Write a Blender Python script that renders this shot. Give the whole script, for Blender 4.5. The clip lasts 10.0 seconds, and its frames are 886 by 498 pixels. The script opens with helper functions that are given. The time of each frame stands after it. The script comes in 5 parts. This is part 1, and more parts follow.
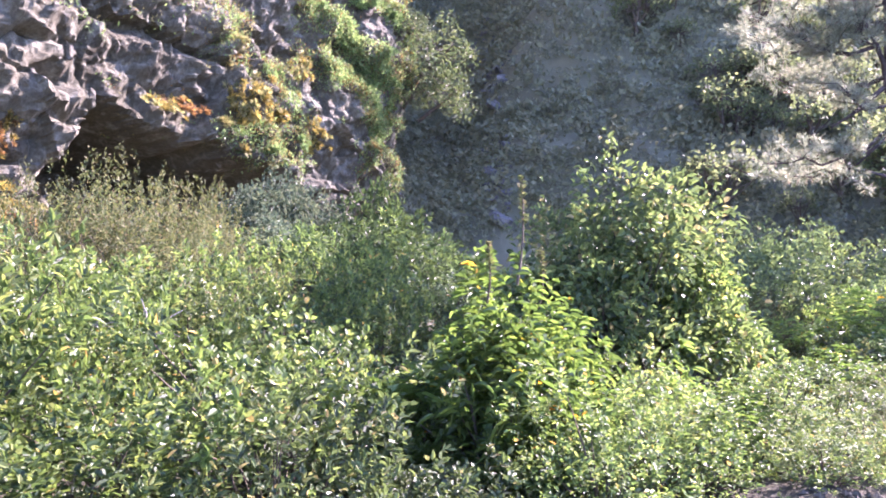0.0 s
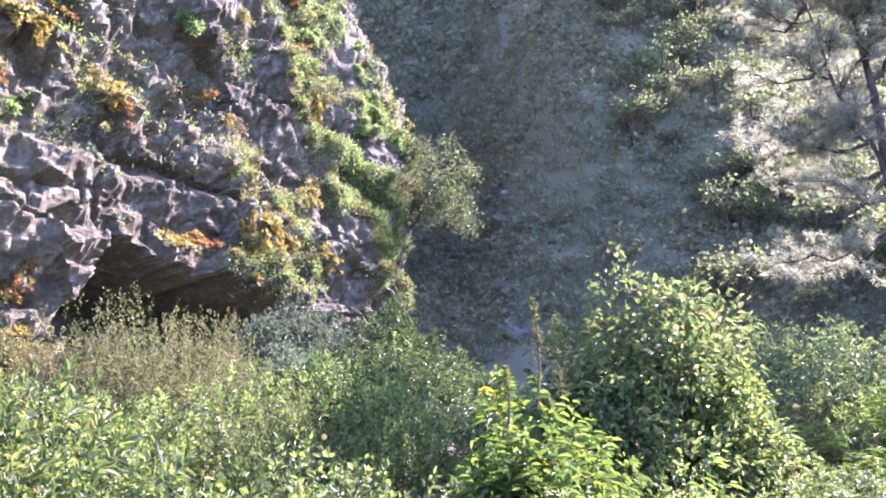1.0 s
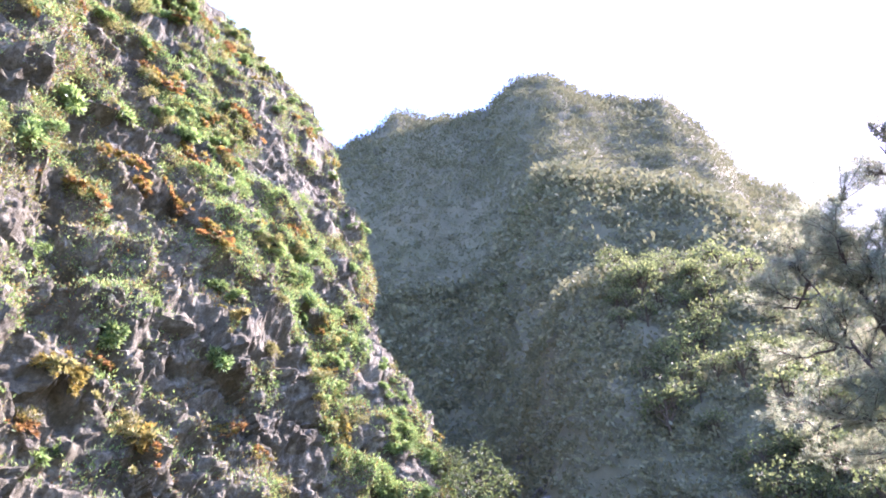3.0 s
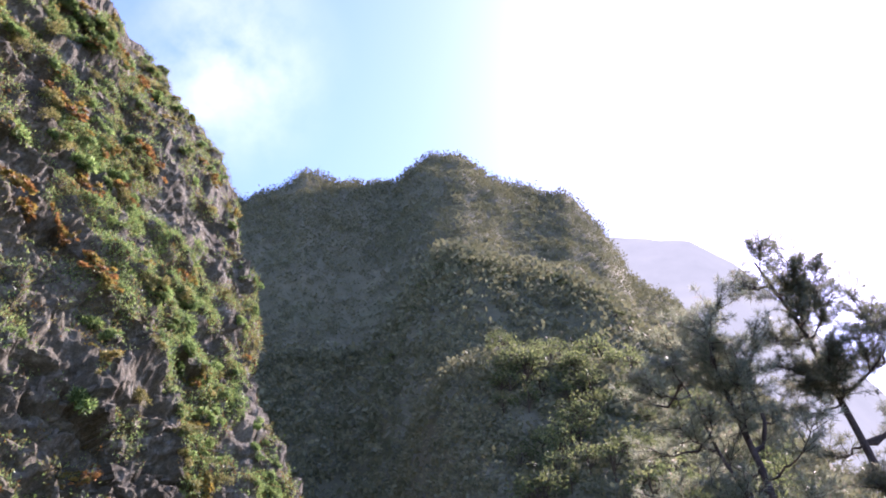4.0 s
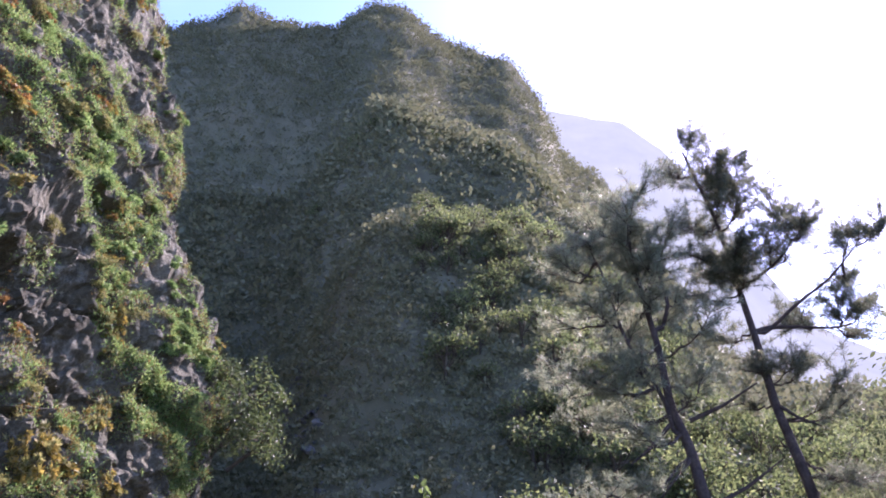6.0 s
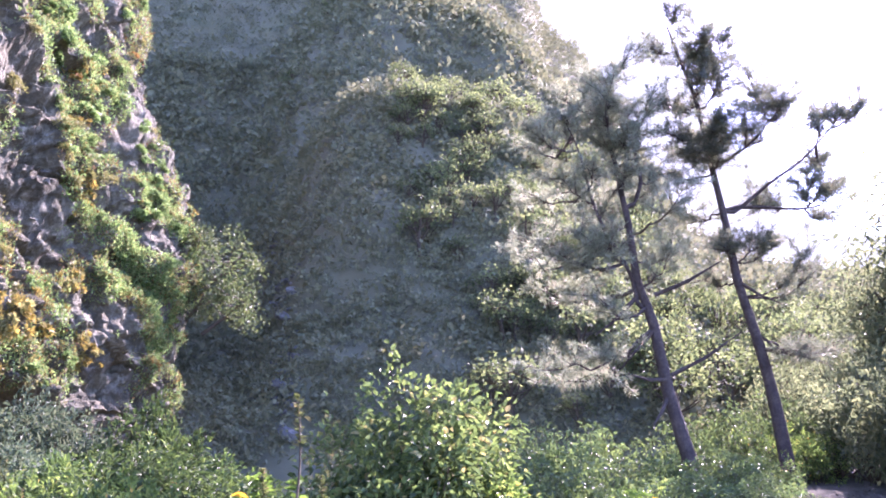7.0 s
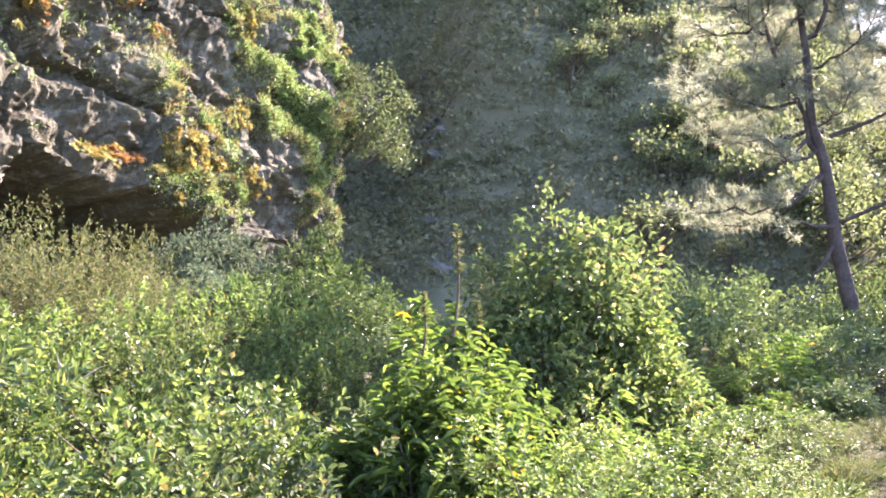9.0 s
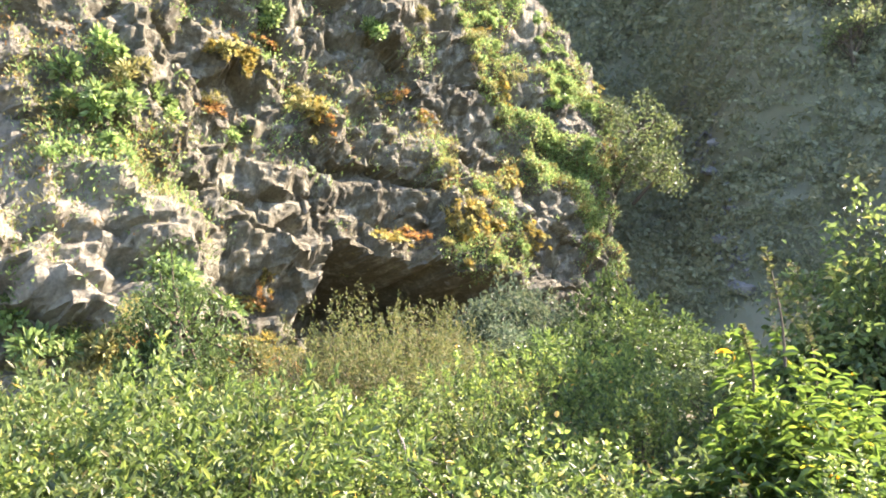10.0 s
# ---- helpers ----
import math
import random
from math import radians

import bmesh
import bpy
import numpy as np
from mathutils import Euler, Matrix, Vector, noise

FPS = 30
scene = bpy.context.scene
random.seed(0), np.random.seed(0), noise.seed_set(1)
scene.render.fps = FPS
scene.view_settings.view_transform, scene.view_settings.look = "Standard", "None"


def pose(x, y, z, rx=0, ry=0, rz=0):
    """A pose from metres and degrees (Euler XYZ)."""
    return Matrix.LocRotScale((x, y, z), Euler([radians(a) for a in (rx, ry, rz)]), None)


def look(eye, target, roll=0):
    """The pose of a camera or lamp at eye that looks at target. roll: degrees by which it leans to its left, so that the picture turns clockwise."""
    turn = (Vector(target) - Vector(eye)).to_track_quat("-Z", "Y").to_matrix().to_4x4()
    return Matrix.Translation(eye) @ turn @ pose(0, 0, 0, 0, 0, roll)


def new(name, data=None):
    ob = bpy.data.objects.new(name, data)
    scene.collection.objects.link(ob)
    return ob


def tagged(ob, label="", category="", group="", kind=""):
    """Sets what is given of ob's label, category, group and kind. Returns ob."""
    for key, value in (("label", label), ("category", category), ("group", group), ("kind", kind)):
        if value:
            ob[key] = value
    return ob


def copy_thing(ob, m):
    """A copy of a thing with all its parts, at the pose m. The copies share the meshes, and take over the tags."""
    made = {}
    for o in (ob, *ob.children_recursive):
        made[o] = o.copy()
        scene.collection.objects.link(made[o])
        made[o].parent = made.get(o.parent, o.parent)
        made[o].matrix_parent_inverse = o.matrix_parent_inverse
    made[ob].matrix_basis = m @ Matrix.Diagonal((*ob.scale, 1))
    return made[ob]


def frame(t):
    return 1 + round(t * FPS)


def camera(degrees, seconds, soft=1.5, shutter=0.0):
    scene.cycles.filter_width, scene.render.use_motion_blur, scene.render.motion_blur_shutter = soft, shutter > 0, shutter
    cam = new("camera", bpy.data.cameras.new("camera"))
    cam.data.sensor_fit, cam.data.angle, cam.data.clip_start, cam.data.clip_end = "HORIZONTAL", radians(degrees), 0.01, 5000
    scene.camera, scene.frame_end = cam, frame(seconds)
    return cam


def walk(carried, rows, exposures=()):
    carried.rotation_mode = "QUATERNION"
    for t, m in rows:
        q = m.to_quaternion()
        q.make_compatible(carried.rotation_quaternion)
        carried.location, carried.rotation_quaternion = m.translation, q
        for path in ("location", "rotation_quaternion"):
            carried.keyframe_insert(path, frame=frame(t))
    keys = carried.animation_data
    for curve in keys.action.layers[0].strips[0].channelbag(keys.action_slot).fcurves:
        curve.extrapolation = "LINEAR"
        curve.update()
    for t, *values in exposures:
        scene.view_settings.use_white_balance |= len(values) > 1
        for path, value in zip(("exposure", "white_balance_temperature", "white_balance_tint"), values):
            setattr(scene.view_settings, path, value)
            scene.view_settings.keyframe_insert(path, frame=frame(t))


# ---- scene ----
cam = camera(59.23, 10.0, 1.8)
PATH = [
    (0.0, pose(-0.096, -0.192, 1.550, 88.38, -3.59, 16.78)),
    (0.5, pose(-0.098, -0.209, 1.600, 90.70, -1.48, 17.37)),
    (1.0, pose(-0.099, -0.200, 1.641, 96.78, -0.19, 17.83)),
    (1.5, pose(-0.125, -0.179, 1.688, 102.84, 2.70, 18.89)),
    (2.0, pose(-0.128, -0.157, 1.733, 108.60, 4.68, 21.05)),
    (2.5, pose(-0.092, -0.132, 1.696, 114.75, 5.08, 22.37)),
    (2.7, pose(-0.091, -0.129, 1.684, 116.83, 5.12, 22.48)),
    (3.8, pose(-0.030, -0.088, 1.557, 123.58, 2.55, 13.73)),
    (4.0, pose(-0.036, -0.093, 1.566, 124.01, 2.63, 11.47)),
    (4.5, pose(-0.002, -0.074, 1.583, 124.64, 2.86, 8.50)),
    (5.0, pose(0.008, -0.057, 1.588, 121.89, 3.25, 6.96)),
    (5.2, pose(0.017, -0.057, 1.594, 120.79, 4.10, 6.98)),
    (6.3, pose(-0.060, -0.045, 1.653, 110.58, -0.94, 3.39)),
    (6.5, pose(-0.047, -0.031, 1.644, 108.75, -0.71, 3.18)),
    (7.0, pose(-0.030, 0.014, 1.619, 104.29, -0.71, 1.91)),
    (7.5, pose(0.003, 0.005, 1.599, 101.01, -2.00, -0.00)),
    (8.0, pose(0.021, 0.029, 1.589, 98.24, -3.72, -3.18)),
    (8.5, pose(-0.032, 0.034, 1.560, 94.95, -3.06, 2.16)),
    (9.0, pose(-0.091, -0.011, 1.562, 92.24, -3.29, 12.47)),
    (9.5, pose(-0.137, -0.041, 1.602, 92.63, 0.82, 20.87)),
    (10.0, pose(-0.178, -0.090, 1.641, 95.78, 5.62, 33.64)),
]
EXPOSURES = [(0.0, 3.08, 6020, 51), (1.5, 3.15, 5900, 50), (2.6, 3.25, 5950, 46), (3.4, 2.3, 6250, 42), (4.0, 1.75, 6300, 42), (4.5, 1.35, 6400, 40), (5.0, 0.97, 6400, 39), (6.3, 2.2, 5900, 46), (7.0, 2.92, 5880, 52), (7.5, 3.1, 5930, 52), (8.0, 3.2, 5980, 53), (8.5, 3.05, 6560, 40), (9.0, 3.06, 6850, 33), (10.0, 3.06, 7400, 24)]
walk(cam, PATH, EXPOSURES)

# ---- world and sun ----
SUN_AZ, SUN_EL = 35.5, 39.0
world = bpy.data.worlds.new("sky")
scene.world = world
world.use_nodes = True
wt = world.node_tree
wt.nodes.clear()
w_out = wt.nodes.new("ShaderNodeOutputWorld")
w_bg = wt.nodes.new("ShaderNodeBackground")
w_sky = wt.nodes.new("ShaderNodeTexSky")
w_sky.sky_type = "NISHITA"
w_sky.sun_disc = False
w_sky.sun_elevation = radians(SUN_EL)
w_sky.sun_rotation = radians(SUN_AZ)
w_sky.altitude = 400
w_sky.air_density = 1.0
w_sky.dust_density = 0.35
w_sky.ozone_density = 5.0
w_bg.inputs["Strength"].default_value = 0.15
w_co = wt.nodes.new("ShaderNodeTexCoord")
# one soft wisp of cloud over the cliff
w_noise = wt.nodes.new("ShaderNodeTexNoise")
w_noise.inputs["Scale"].default_value = 6.0
w_noise.inputs["Detail"].default_value = 6
w_noise.inputs["Roughness"].default_value = 0.55
w_ramp = wt.nodes.new("ShaderNodeValToRGB")
w_ramp.color_ramp.elements[0].position = 0.36
w_ramp.color_ramp.elements[0].color = (0, 0, 0, 1)
w_ramp.color_ramp.elements[1].position = 0.72
w_ramp.color_ramp.elements[1].color = (1, 1, 1, 1)
w_from = wt.nodes.new("ShaderNodeVectorMath")
w_from.operation = "DISTANCE"
w_from.inputs[1].default_value = (-0.36, 0.60, 0.725)
w_near = wt.nodes.new("ShaderNodeMapRange")
w_near.interpolation_type = "SMOOTHSTEP"
for key, value in (("From Min", 0.0), ("From Max", 0.17), ("To Min", 0.42), ("To Max", 0.0)):
    w_near.inputs[key].default_value = value
w_wisp = wt.nodes.new("ShaderNodeMath")
w_wisp.operation = "MULTIPLY"
w_mix = wt.nodes.new("ShaderNodeMixRGB")
w_mix.inputs["Color2"].default_value = (6.0, 6.2, 6.6, 1)
wt.links.new(w_co.outputs["Generated"], w_noise.inputs["Vector"])
wt.links.new(w_noise.outputs["Fac"], w_ramp.inputs["Fac"])
wt.links.new(w_co.outputs["Generated"], w_from.inputs[0])
wt.links.new(w_from.outputs["Value"], w_near.inputs["Value"])
wt.links.new(w_near.outputs["Result"], w_wisp.inputs[0])
wt.links.new(w_ramp.outputs["Color"], w_wisp.inputs[1])
wt.links.new(w_wisp.outputs["Value"], w_mix.inputs["Fac"])
wt.links.new(w_sky.outputs["Color"], w_mix.inputs["Color1"])
# the bright hazy air round the sun
w_dot = wt.nodes.new("ShaderNodeVectorMath")
w_dot.operation = "DOT_PRODUCT"
w_dot.inputs[1].default_value = (math.sin(radians(SUN_AZ)) * math.cos(radians(SUN_EL)), math.cos(radians(SUN_AZ)) * math.cos(radians(SUN_EL)), math.sin(radians(SUN_EL)))
w_pos = wt.nodes.new("ShaderNodeMath")
w_pos.operation = "MAXIMUM"
w_pos.inputs[1].default_value = 0.0
w_pow = wt.nodes.new("ShaderNodeMath")
w_pow.operation = "POWER"
w_pow.inputs[1].default_value = 19.0
w_air = wt.nodes.new("ShaderNodeVectorMath")
w_air.operation = "SCALE"
w_air.inputs[0].default_value = (6.2, 4.7, 4.6)
w_sum = wt.nodes.new("ShaderNodeVectorMath")
w_sum.operation = "ADD"
wt.links.new(w_co.outputs["Generated"], w_dot.inputs[0])
wt.links.new(w_dot.outputs["Value"], w_pos.inputs[0])
wt.links.new(w_pos.outputs["Value"], w_pow.inputs[0])
wt.links.new(w_pow.outputs["Value"], w_air.inputs["Scale"])
wt.links.new(w_mix.outputs["Color"], w_sum.inputs[0])
wt.links.new(w_air.outputs["Vector"], w_sum.inputs[1])
wt.links.new(w_sum.outputs["Vector"], w_bg.inputs["Color"])
wt.links.new(w_bg.outputs["Background"], w_out.inputs["Surface"])

sun_way = Vector((math.sin(radians(SUN_AZ)) * math.cos(radians(SUN_EL)), math.cos(radians(SUN_AZ)) * math.cos(radians(SUN_EL)), math.sin(radians(SUN_EL))))
sun = new("sun", bpy.data.lights.new("sun", "SUN"))
sun.data.energy = 5.0
sun.data.angle = radians(0.6)
sun.data.color = (1.0, 0.94, 0.84)
sun.matrix_world = look(sun_way * 50, (0, 0, 0))

# ---- numbers: noise on arrays ----
rng = np.random.default_rng(7)


def hash_of(i, j, k, seed):
    h = (i.astype(np.int64) * 374761393 + j.astype(np.int64) * 668265263 + k.astype(np.int64) * 2147483647 + seed * 974711) & 0xFFFFFFFF
    h = ((h ^ (h >> 13)) * 1274126177) & 0xFFFFFFFF
    h = ((h ^ (h >> 16)) * 2246822519) & 0xFFFFFFFF
    return ((h ^ (h >> 15)) & 0xFFFFFF) / float(0xFFFFFF)


def value_noise(p, scale, seed=0):
    """Smooth noise from -1 to 1 at points p (n, 3), with features about scale metres wide."""
    q = p / scale
    f = np.floor(q)
    u = q - f
    u = u * u * (3 - 2 * u)
    i, j, k = f[..., 0], f[..., 1], f[..., 2]
    out = 0
    for a in (0, 1):
        for b in (0, 1):
            for c in (0, 1):
                w = (u[..., 0] if a else 1 - u[..., 0]) * (u[..., 1] if b else 1 - u[..., 1]) * (u[..., 2] if c else 1 - u[..., 2])
                out = out + w * hash_of(i + a, j + b, k + c, seed)
    return out * 2 - 1


def fbm(p, scale, octaves=4, seed=0, gain=0.5):
    out, amp = 0, 1.0
    for o in range(octaves):
        out = out + amp * value_noise(p, scale / 2**o, seed + 17 * o)
        amp *= gain
    return out


def cells(p, scale, seed=0):
    """Distance to the nearest and the second nearest of jittered cell points, and the nearest one's random number."""
    q = p / scale
    f = np.floor(q)
    best = np.full(p.shape[:-1], 9.0)
    second = np.full(p.shape[:-1], 9.0)
    tone = np.zeros(p.shape[:-1])
    for a in (-1, 0, 1):
        for b in (-1, 0, 1):
            for c in (-1, 0, 1):
                i, j, k = f[..., 0] + a, f[..., 1] + b, f[..., 2] + c
                d = np.sqrt((i + hash_of(i, j, k, seed) - q[..., 0]) ** 2 + (j + hash_of(i, j, k, seed + 1) - q[..., 1]) ** 2 + (k + hash_of(i, j, k, seed + 2) - q[..., 2]) ** 2)
                nearer = d < best
                second = np.where(nearer, best, np.minimum(second, d))
                tone = np.where(nearer, hash_of(i, j, k, seed + 3), tone)
                best = np.where(nearer, d, best)
    return best, second, tone


def facets(p, scale, seed, tilt):
    """Broken-rock relief: each cell a plane of its own height and slant. Returns the height, about 0 to 1."""
    q = p / scale
    f = np.floor(q)
    best = np.full(p.shape[:-1], 9.0)
    out = np.zeros(p.shape[:-1])
    for a in (-1, 0, 1):
        for b in (-1, 0, 1):
            for c in (-1, 0, 1):
                i, j, k = f[..., 0] + a, f[..., 1] + b, f[..., 2] + c
                dx, dy, dz = q[..., 0] - i - hash_of(i, j, k, seed), q[..., 1] - j - hash_of(i, j, k, seed + 1), q[..., 2] - k - hash_of(i, j, k, seed + 2)
                d = dx * dx + dy * dy + dz * dz
                slant = dx * (hash_of(i, j, k, seed + 4) - 0.5) + dy * (hash_of(i, j, k, seed + 5) - 0.5) + dz * (hash_of(i, j, k, seed + 6) - 0.5)
                out = np.where(d < best, hash_of(i, j, k, seed + 3) + tilt * slant, out)
                best = np.minimum(best, d)
    return out


def smooth(a, b, x):
    t = np.clip((x - a) / (b - a), 0, 1)
    return t * t * (3 - 2 * t)


def unit(v):
    return v / (np.linalg.norm(v, axis=-1, keepdims=True) + 1e-9)


# ---- materials ----
def shader(name):
    m = bpy.data.materials.new(name)
    m.use_nodes = True
    nt = m.node_tree
    nt.nodes.clear()
    return m, nt, nt.nodes.new("ShaderNodeOutputMaterial")


def ramp_node(nt, stops):
    r = nt.nodes.new("ShaderNodeValToRGB")
    while len(r.color_ramp.elements) < len(stops):
        r.color_ramp.elements.new(0.5)
    for e, (pos, col) in zip(r.color_ramp.elements, stops):
        e.position, e.color = pos, (*col, 1)
    return r


def noise_node(nt, scale, detail=5, rough=0.6, vector=None):
    n = nt.nodes.new("ShaderNodeTexNoise")
    n.inputs["Scale"].default_value = scale
    n.inputs["Detail"].default_value = detail
    n.inputs["Roughness"].default_value = rough
    if vector is not None:
        nt.links.new(vector, n.inputs["Vector"])
    return n


def leaf_material(name, stops, rough=0.42, through_light=0.45, spec=0.5):
    """Leaves: a colour of its own for each leaf, a shift for each plant, light through the blade."""
    m, nt, out = shader(name)
    geo = nt.nodes.new("ShaderNodeNewGeometry")
    info = nt.nodes.new("ShaderNodeObjectInfo")
    ramp = ramp_node(nt, stops)
    nt.links.new(geo.outputs["Random Per Island"], ramp.inputs["Fac"])
    hsv = nt.nodes.new("ShaderNodeHueSaturation")
    vary = nt.nodes.new("ShaderNodeMapRange")
    vary.inputs["To Min"].default_value = 0.68
    vary.inputs["To Max"].default_value = 1.22
    nt.links.new(info.outputs["Random"], vary.inputs["Value"])
    nt.links.new(vary.outputs["Result"], hsv.inputs["Value"])
    nt.links.new(ramp.outputs["Color"], hsv.inputs["Color"])
    co = nt.nodes.new("ShaderNodeTexCoord")
    fine = noise_node(nt, 9.0, 3, 0.6, co.outputs["Object"])
    patch = nt.nodes.new("ShaderNodeMixRGB")
    patch.blend_type = "MULTIPLY"
    patch.inputs["Fac"].default_value = 0.35
    nt.links.new(hsv.outputs["Color"], patch.inputs["Color1"])
    nt.links.new(fine.outputs["Fac"], patch.inputs["Color2"])
    b = nt.nodes.new("ShaderNodeBsdfPrincipled")
    b.inputs["Roughness"].default_value = rough
    b.inputs["Specular IOR Level"].default_value = spec
    nt.links.new(patch.outputs["Color"], b.inputs["Base Color"])
    tr = nt.nodes.new("ShaderNodeBsdfTranslucent")
    bright = nt.nodes.new("ShaderNodeHueSaturation")
    bright.inputs["Hue"].default_value = 0.488
    bright.inputs["Saturation"].default_value = 1.06
    bright.inputs["Value"].default_value = 1.75
    nt.links.new(patch.outputs["Color"], bright.inputs["Color"])
    nt.links.new(bright.outputs["Color"], tr.inputs["Color"])
    mix = nt.nodes.new("ShaderNodeMixShader")
    mix.inputs["Fac"].default_value = through_light
    nt.links.new(b.outputs["BSDF"], mix.inputs[1])
    nt.links.new(tr.outputs["BSDF"], mix.inputs[2])
    nt.links.new(mix.outputs["Shader"], out.inputs["Surface"])
    return m


def earth_material(name, stops, scale, rough=0.95, bump=0.4, bump_scale=6.0, second=None, grit=0.8):
    """Rough mineral or scrubby surface: colours by two sizes of noise, with relief."""
    m, nt, out = shader(name)
    co = nt.nodes.new("ShaderNodeTexCoord")
    big = noise_node(nt, scale, 6, 0.62, co.outputs["Object"])
    small = noise_node(nt, bump_scale, 8, 0.7, co.outputs["Object"])
    ramp = ramp_node(nt, stops)
    nt.links.new(big.outputs["Fac"], ramp.inputs["Fac"])
    grain = ramp_node(nt, [(0.3, (0.45, 0.45, 0.45)), (0.7, (1.25, 1.25, 1.25))])
    nt.links.new(small.outputs["Fac"], grain.inputs["Fac"])
    mul = nt.nodes.new("ShaderNodeMixRGB")
    mul.blend_type = "MULTIPLY"
    mul.inputs["Fac"].default_value = grit
    nt.links.new(ramp.outputs["Color"], mul.inputs["Color1"])
    nt.links.new(grain.outputs["Color"], mul.inputs["Color2"])
    col = mul.outputs["Color"]
    if second:
        spread, stop = second
        extra = noise_node(nt, spread, 4, 0.6, co.outputs["Object"])
        fac = ramp_node(nt, [(0.55, (0, 0, 0)), (0.66, (0.85, 0.85, 0.85))])
        nt.links.new(extra.outputs["Fac"], fac.inputs["Fac"])
        over = nt.nodes.new("ShaderNodeMixRGB")
        over.inputs["Color2"].default_value = (*stop, 1)
        nt.links.new(fac.outputs["Color"], over.inputs["Fac"])
        nt.links.new(col, over.inputs["Color1"])
        col = over.outputs["Color"]
    b = nt.nodes.new("ShaderNodeBsdfPrincipled")
    b.inputs["Roughness"].default_value = rough
    b.inputs["Specular IOR Level"].default_value = 0.25
    nt.links.new(col, b.inputs["Base Color"])
    bp = nt.nodes.new("ShaderNodeBump")
    bp.inputs["Strength"].default_value = bump
    bp.inputs["Distance"].default_value = 0.6 / bump_scale
    nt.links.new(small.outputs["Fac"], bp.inputs["Height"])
    nt.links.new(bp.outputs["Normal"], b.inputs["Normal"])
    nt.links.new(b.outputs["BSDF"], out.inputs["Surface"])
    return m


def rock_material():
    """Weathered basalt: brown-grey, with pale crusts, pits and dust, and a cream-coloured bed."""
    m, nt, out = shader("basalt_rock")
    co = nt.nodes.new("ShaderNodeTexCoord")
    tall = nt.nodes.new("ShaderNodeMapping")
    tall.inputs["Scale"].default_value = (1.0, 1.0, 0.8)
    nt.links.new(co.outputs["Object"], tall.inputs["Vector"])
    big = noise_node(nt, 0.32, 5, 0.6, co.outputs["Object"])
    mid = noise_node(nt, 1.7, 9, 0.68, tall.outputs["Vector"])
    fine = noise_node(nt, 7.0, 9, 0.75, co.outputs["Object"])
    brown = ramp_node(nt, [(0.32, (0.066, 0.060, 0.037)), (0.5, (0.108, 0.100, 0.064)), (0.68, (0.158, 0.149, 0.101))])
    nt.links.new(big.outputs["Fac"], brown.inputs["Fac"])
    crust = ramp_node(nt, [(0.50, (0, 0, 0)), (0.60, (0.35, 0.35, 0.35)), (0.72, (0.9, 0.9, 0.9))])
    nt.links.new(mid.outputs["Fac"], crust.inputs["Fac"])
    pale = nt.nodes.new("ShaderNodeMixRGB")
    pale.inputs["Color2"].default_value = (0.33, 0.322, 0.244, 1)
    nt.links.new(crust.outputs["Color"], pale.inputs["Fac"])
    nt.links.new(brown.outputs["Color"], pale.inputs["Color1"])
    # the cream-coloured bed at the near end of the face
    place = nt.nodes.new("ShaderNodeSeparateXYZ")
    nt.links.new(co.outputs["Object"], place.inputs["Vector"])
    rise = nt.nodes.new("ShaderNodeMath")
    rise.operation = "MULTIPLY_ADD"
    rise.inputs[1].default_value = 0.35
    nt.links.new(place.outputs["Z"], rise.inputs[0])
    nt.links.new(place.outputs["Y"], rise.inputs[2])
    wander = nt.nodes.new("ShaderNodeMath")
    wander.operation = "MULTIPLY_ADD"
    wander.inputs[1].default_value = 7.0
    nt.links.new(mid.outputs["Fac"], wander.inputs[0])
    nt.links.new(rise.outputs["Value"], wander.inputs[2])
    bed = nt.nodes.new("ShaderNodeMapRange")
    for key, value in (("From Min", 19.0), ("From Max", 15.5), ("To Min", 0.0), ("To Max", 0.8)):
        bed.inputs[key].default_value = value
    nt.links.new(wander.outputs["Value"], bed.inputs["Value"])
    cream = nt.nodes.new("ShaderNodeMixRGB")
    cream.inputs["Color2"].default_value = (0.215, 0.20, 0.15, 1)
    nt.links.new(bed.outputs["Result"], cream.inputs["Fac"])
    nt.links.new(pale.outputs["Color"], cream.inputs["Color1"])
    grain = ramp_node(nt, [(0.3, (0.35, 0.34, 0.33)), (0.66, (1.2, 1.2, 1.2))])
    nt.links.new(fine.outputs["Fac"], grain.inputs["Fac"])
    mul = nt.nodes.new("ShaderNodeMixRGB")
    mul.blend_type = "MULTIPLY"
    mul.inputs["Fac"].default_value = 0.8
    nt.links.new(cream.outputs["Color"], mul.inputs["Color1"])
    nt.links.new(grain.outputs["Color"], mul.inputs["Color2"])
    b = nt.nodes.new("ShaderNodeBsdfPrincipled")
    b.inputs["Roughness"].default_value = 0.9
    b.inputs["Specular IOR Level"].default_value = 0.25
    nt.links.new(mul.outputs["Color"], b.inputs["Base Color"])
    add = nt.nodes.new("ShaderNodeMath")
    add.operation = "MULTIPLY_ADD"
    add.inputs[1].default_value = 0.4
    nt.links.new(fine.outputs["Fac"], add.inputs[0])
    nt.links.new(mid.outputs["Fac"], add.inputs[2])
    bp = nt.nodes.new("ShaderNodeBump")
    bp.inputs["Strength"].default_value = 1.0
    bp.inputs["Distance"].default_value = 0.22
    nt.links.new(add.outputs["Value"], bp.inputs["Height"])
    nt.links.new(bp.outputs["Normal"], b.inputs["Normal"])
    nt.links.new(b.outputs["BSDF"], out.inputs["Surface"])
    return m


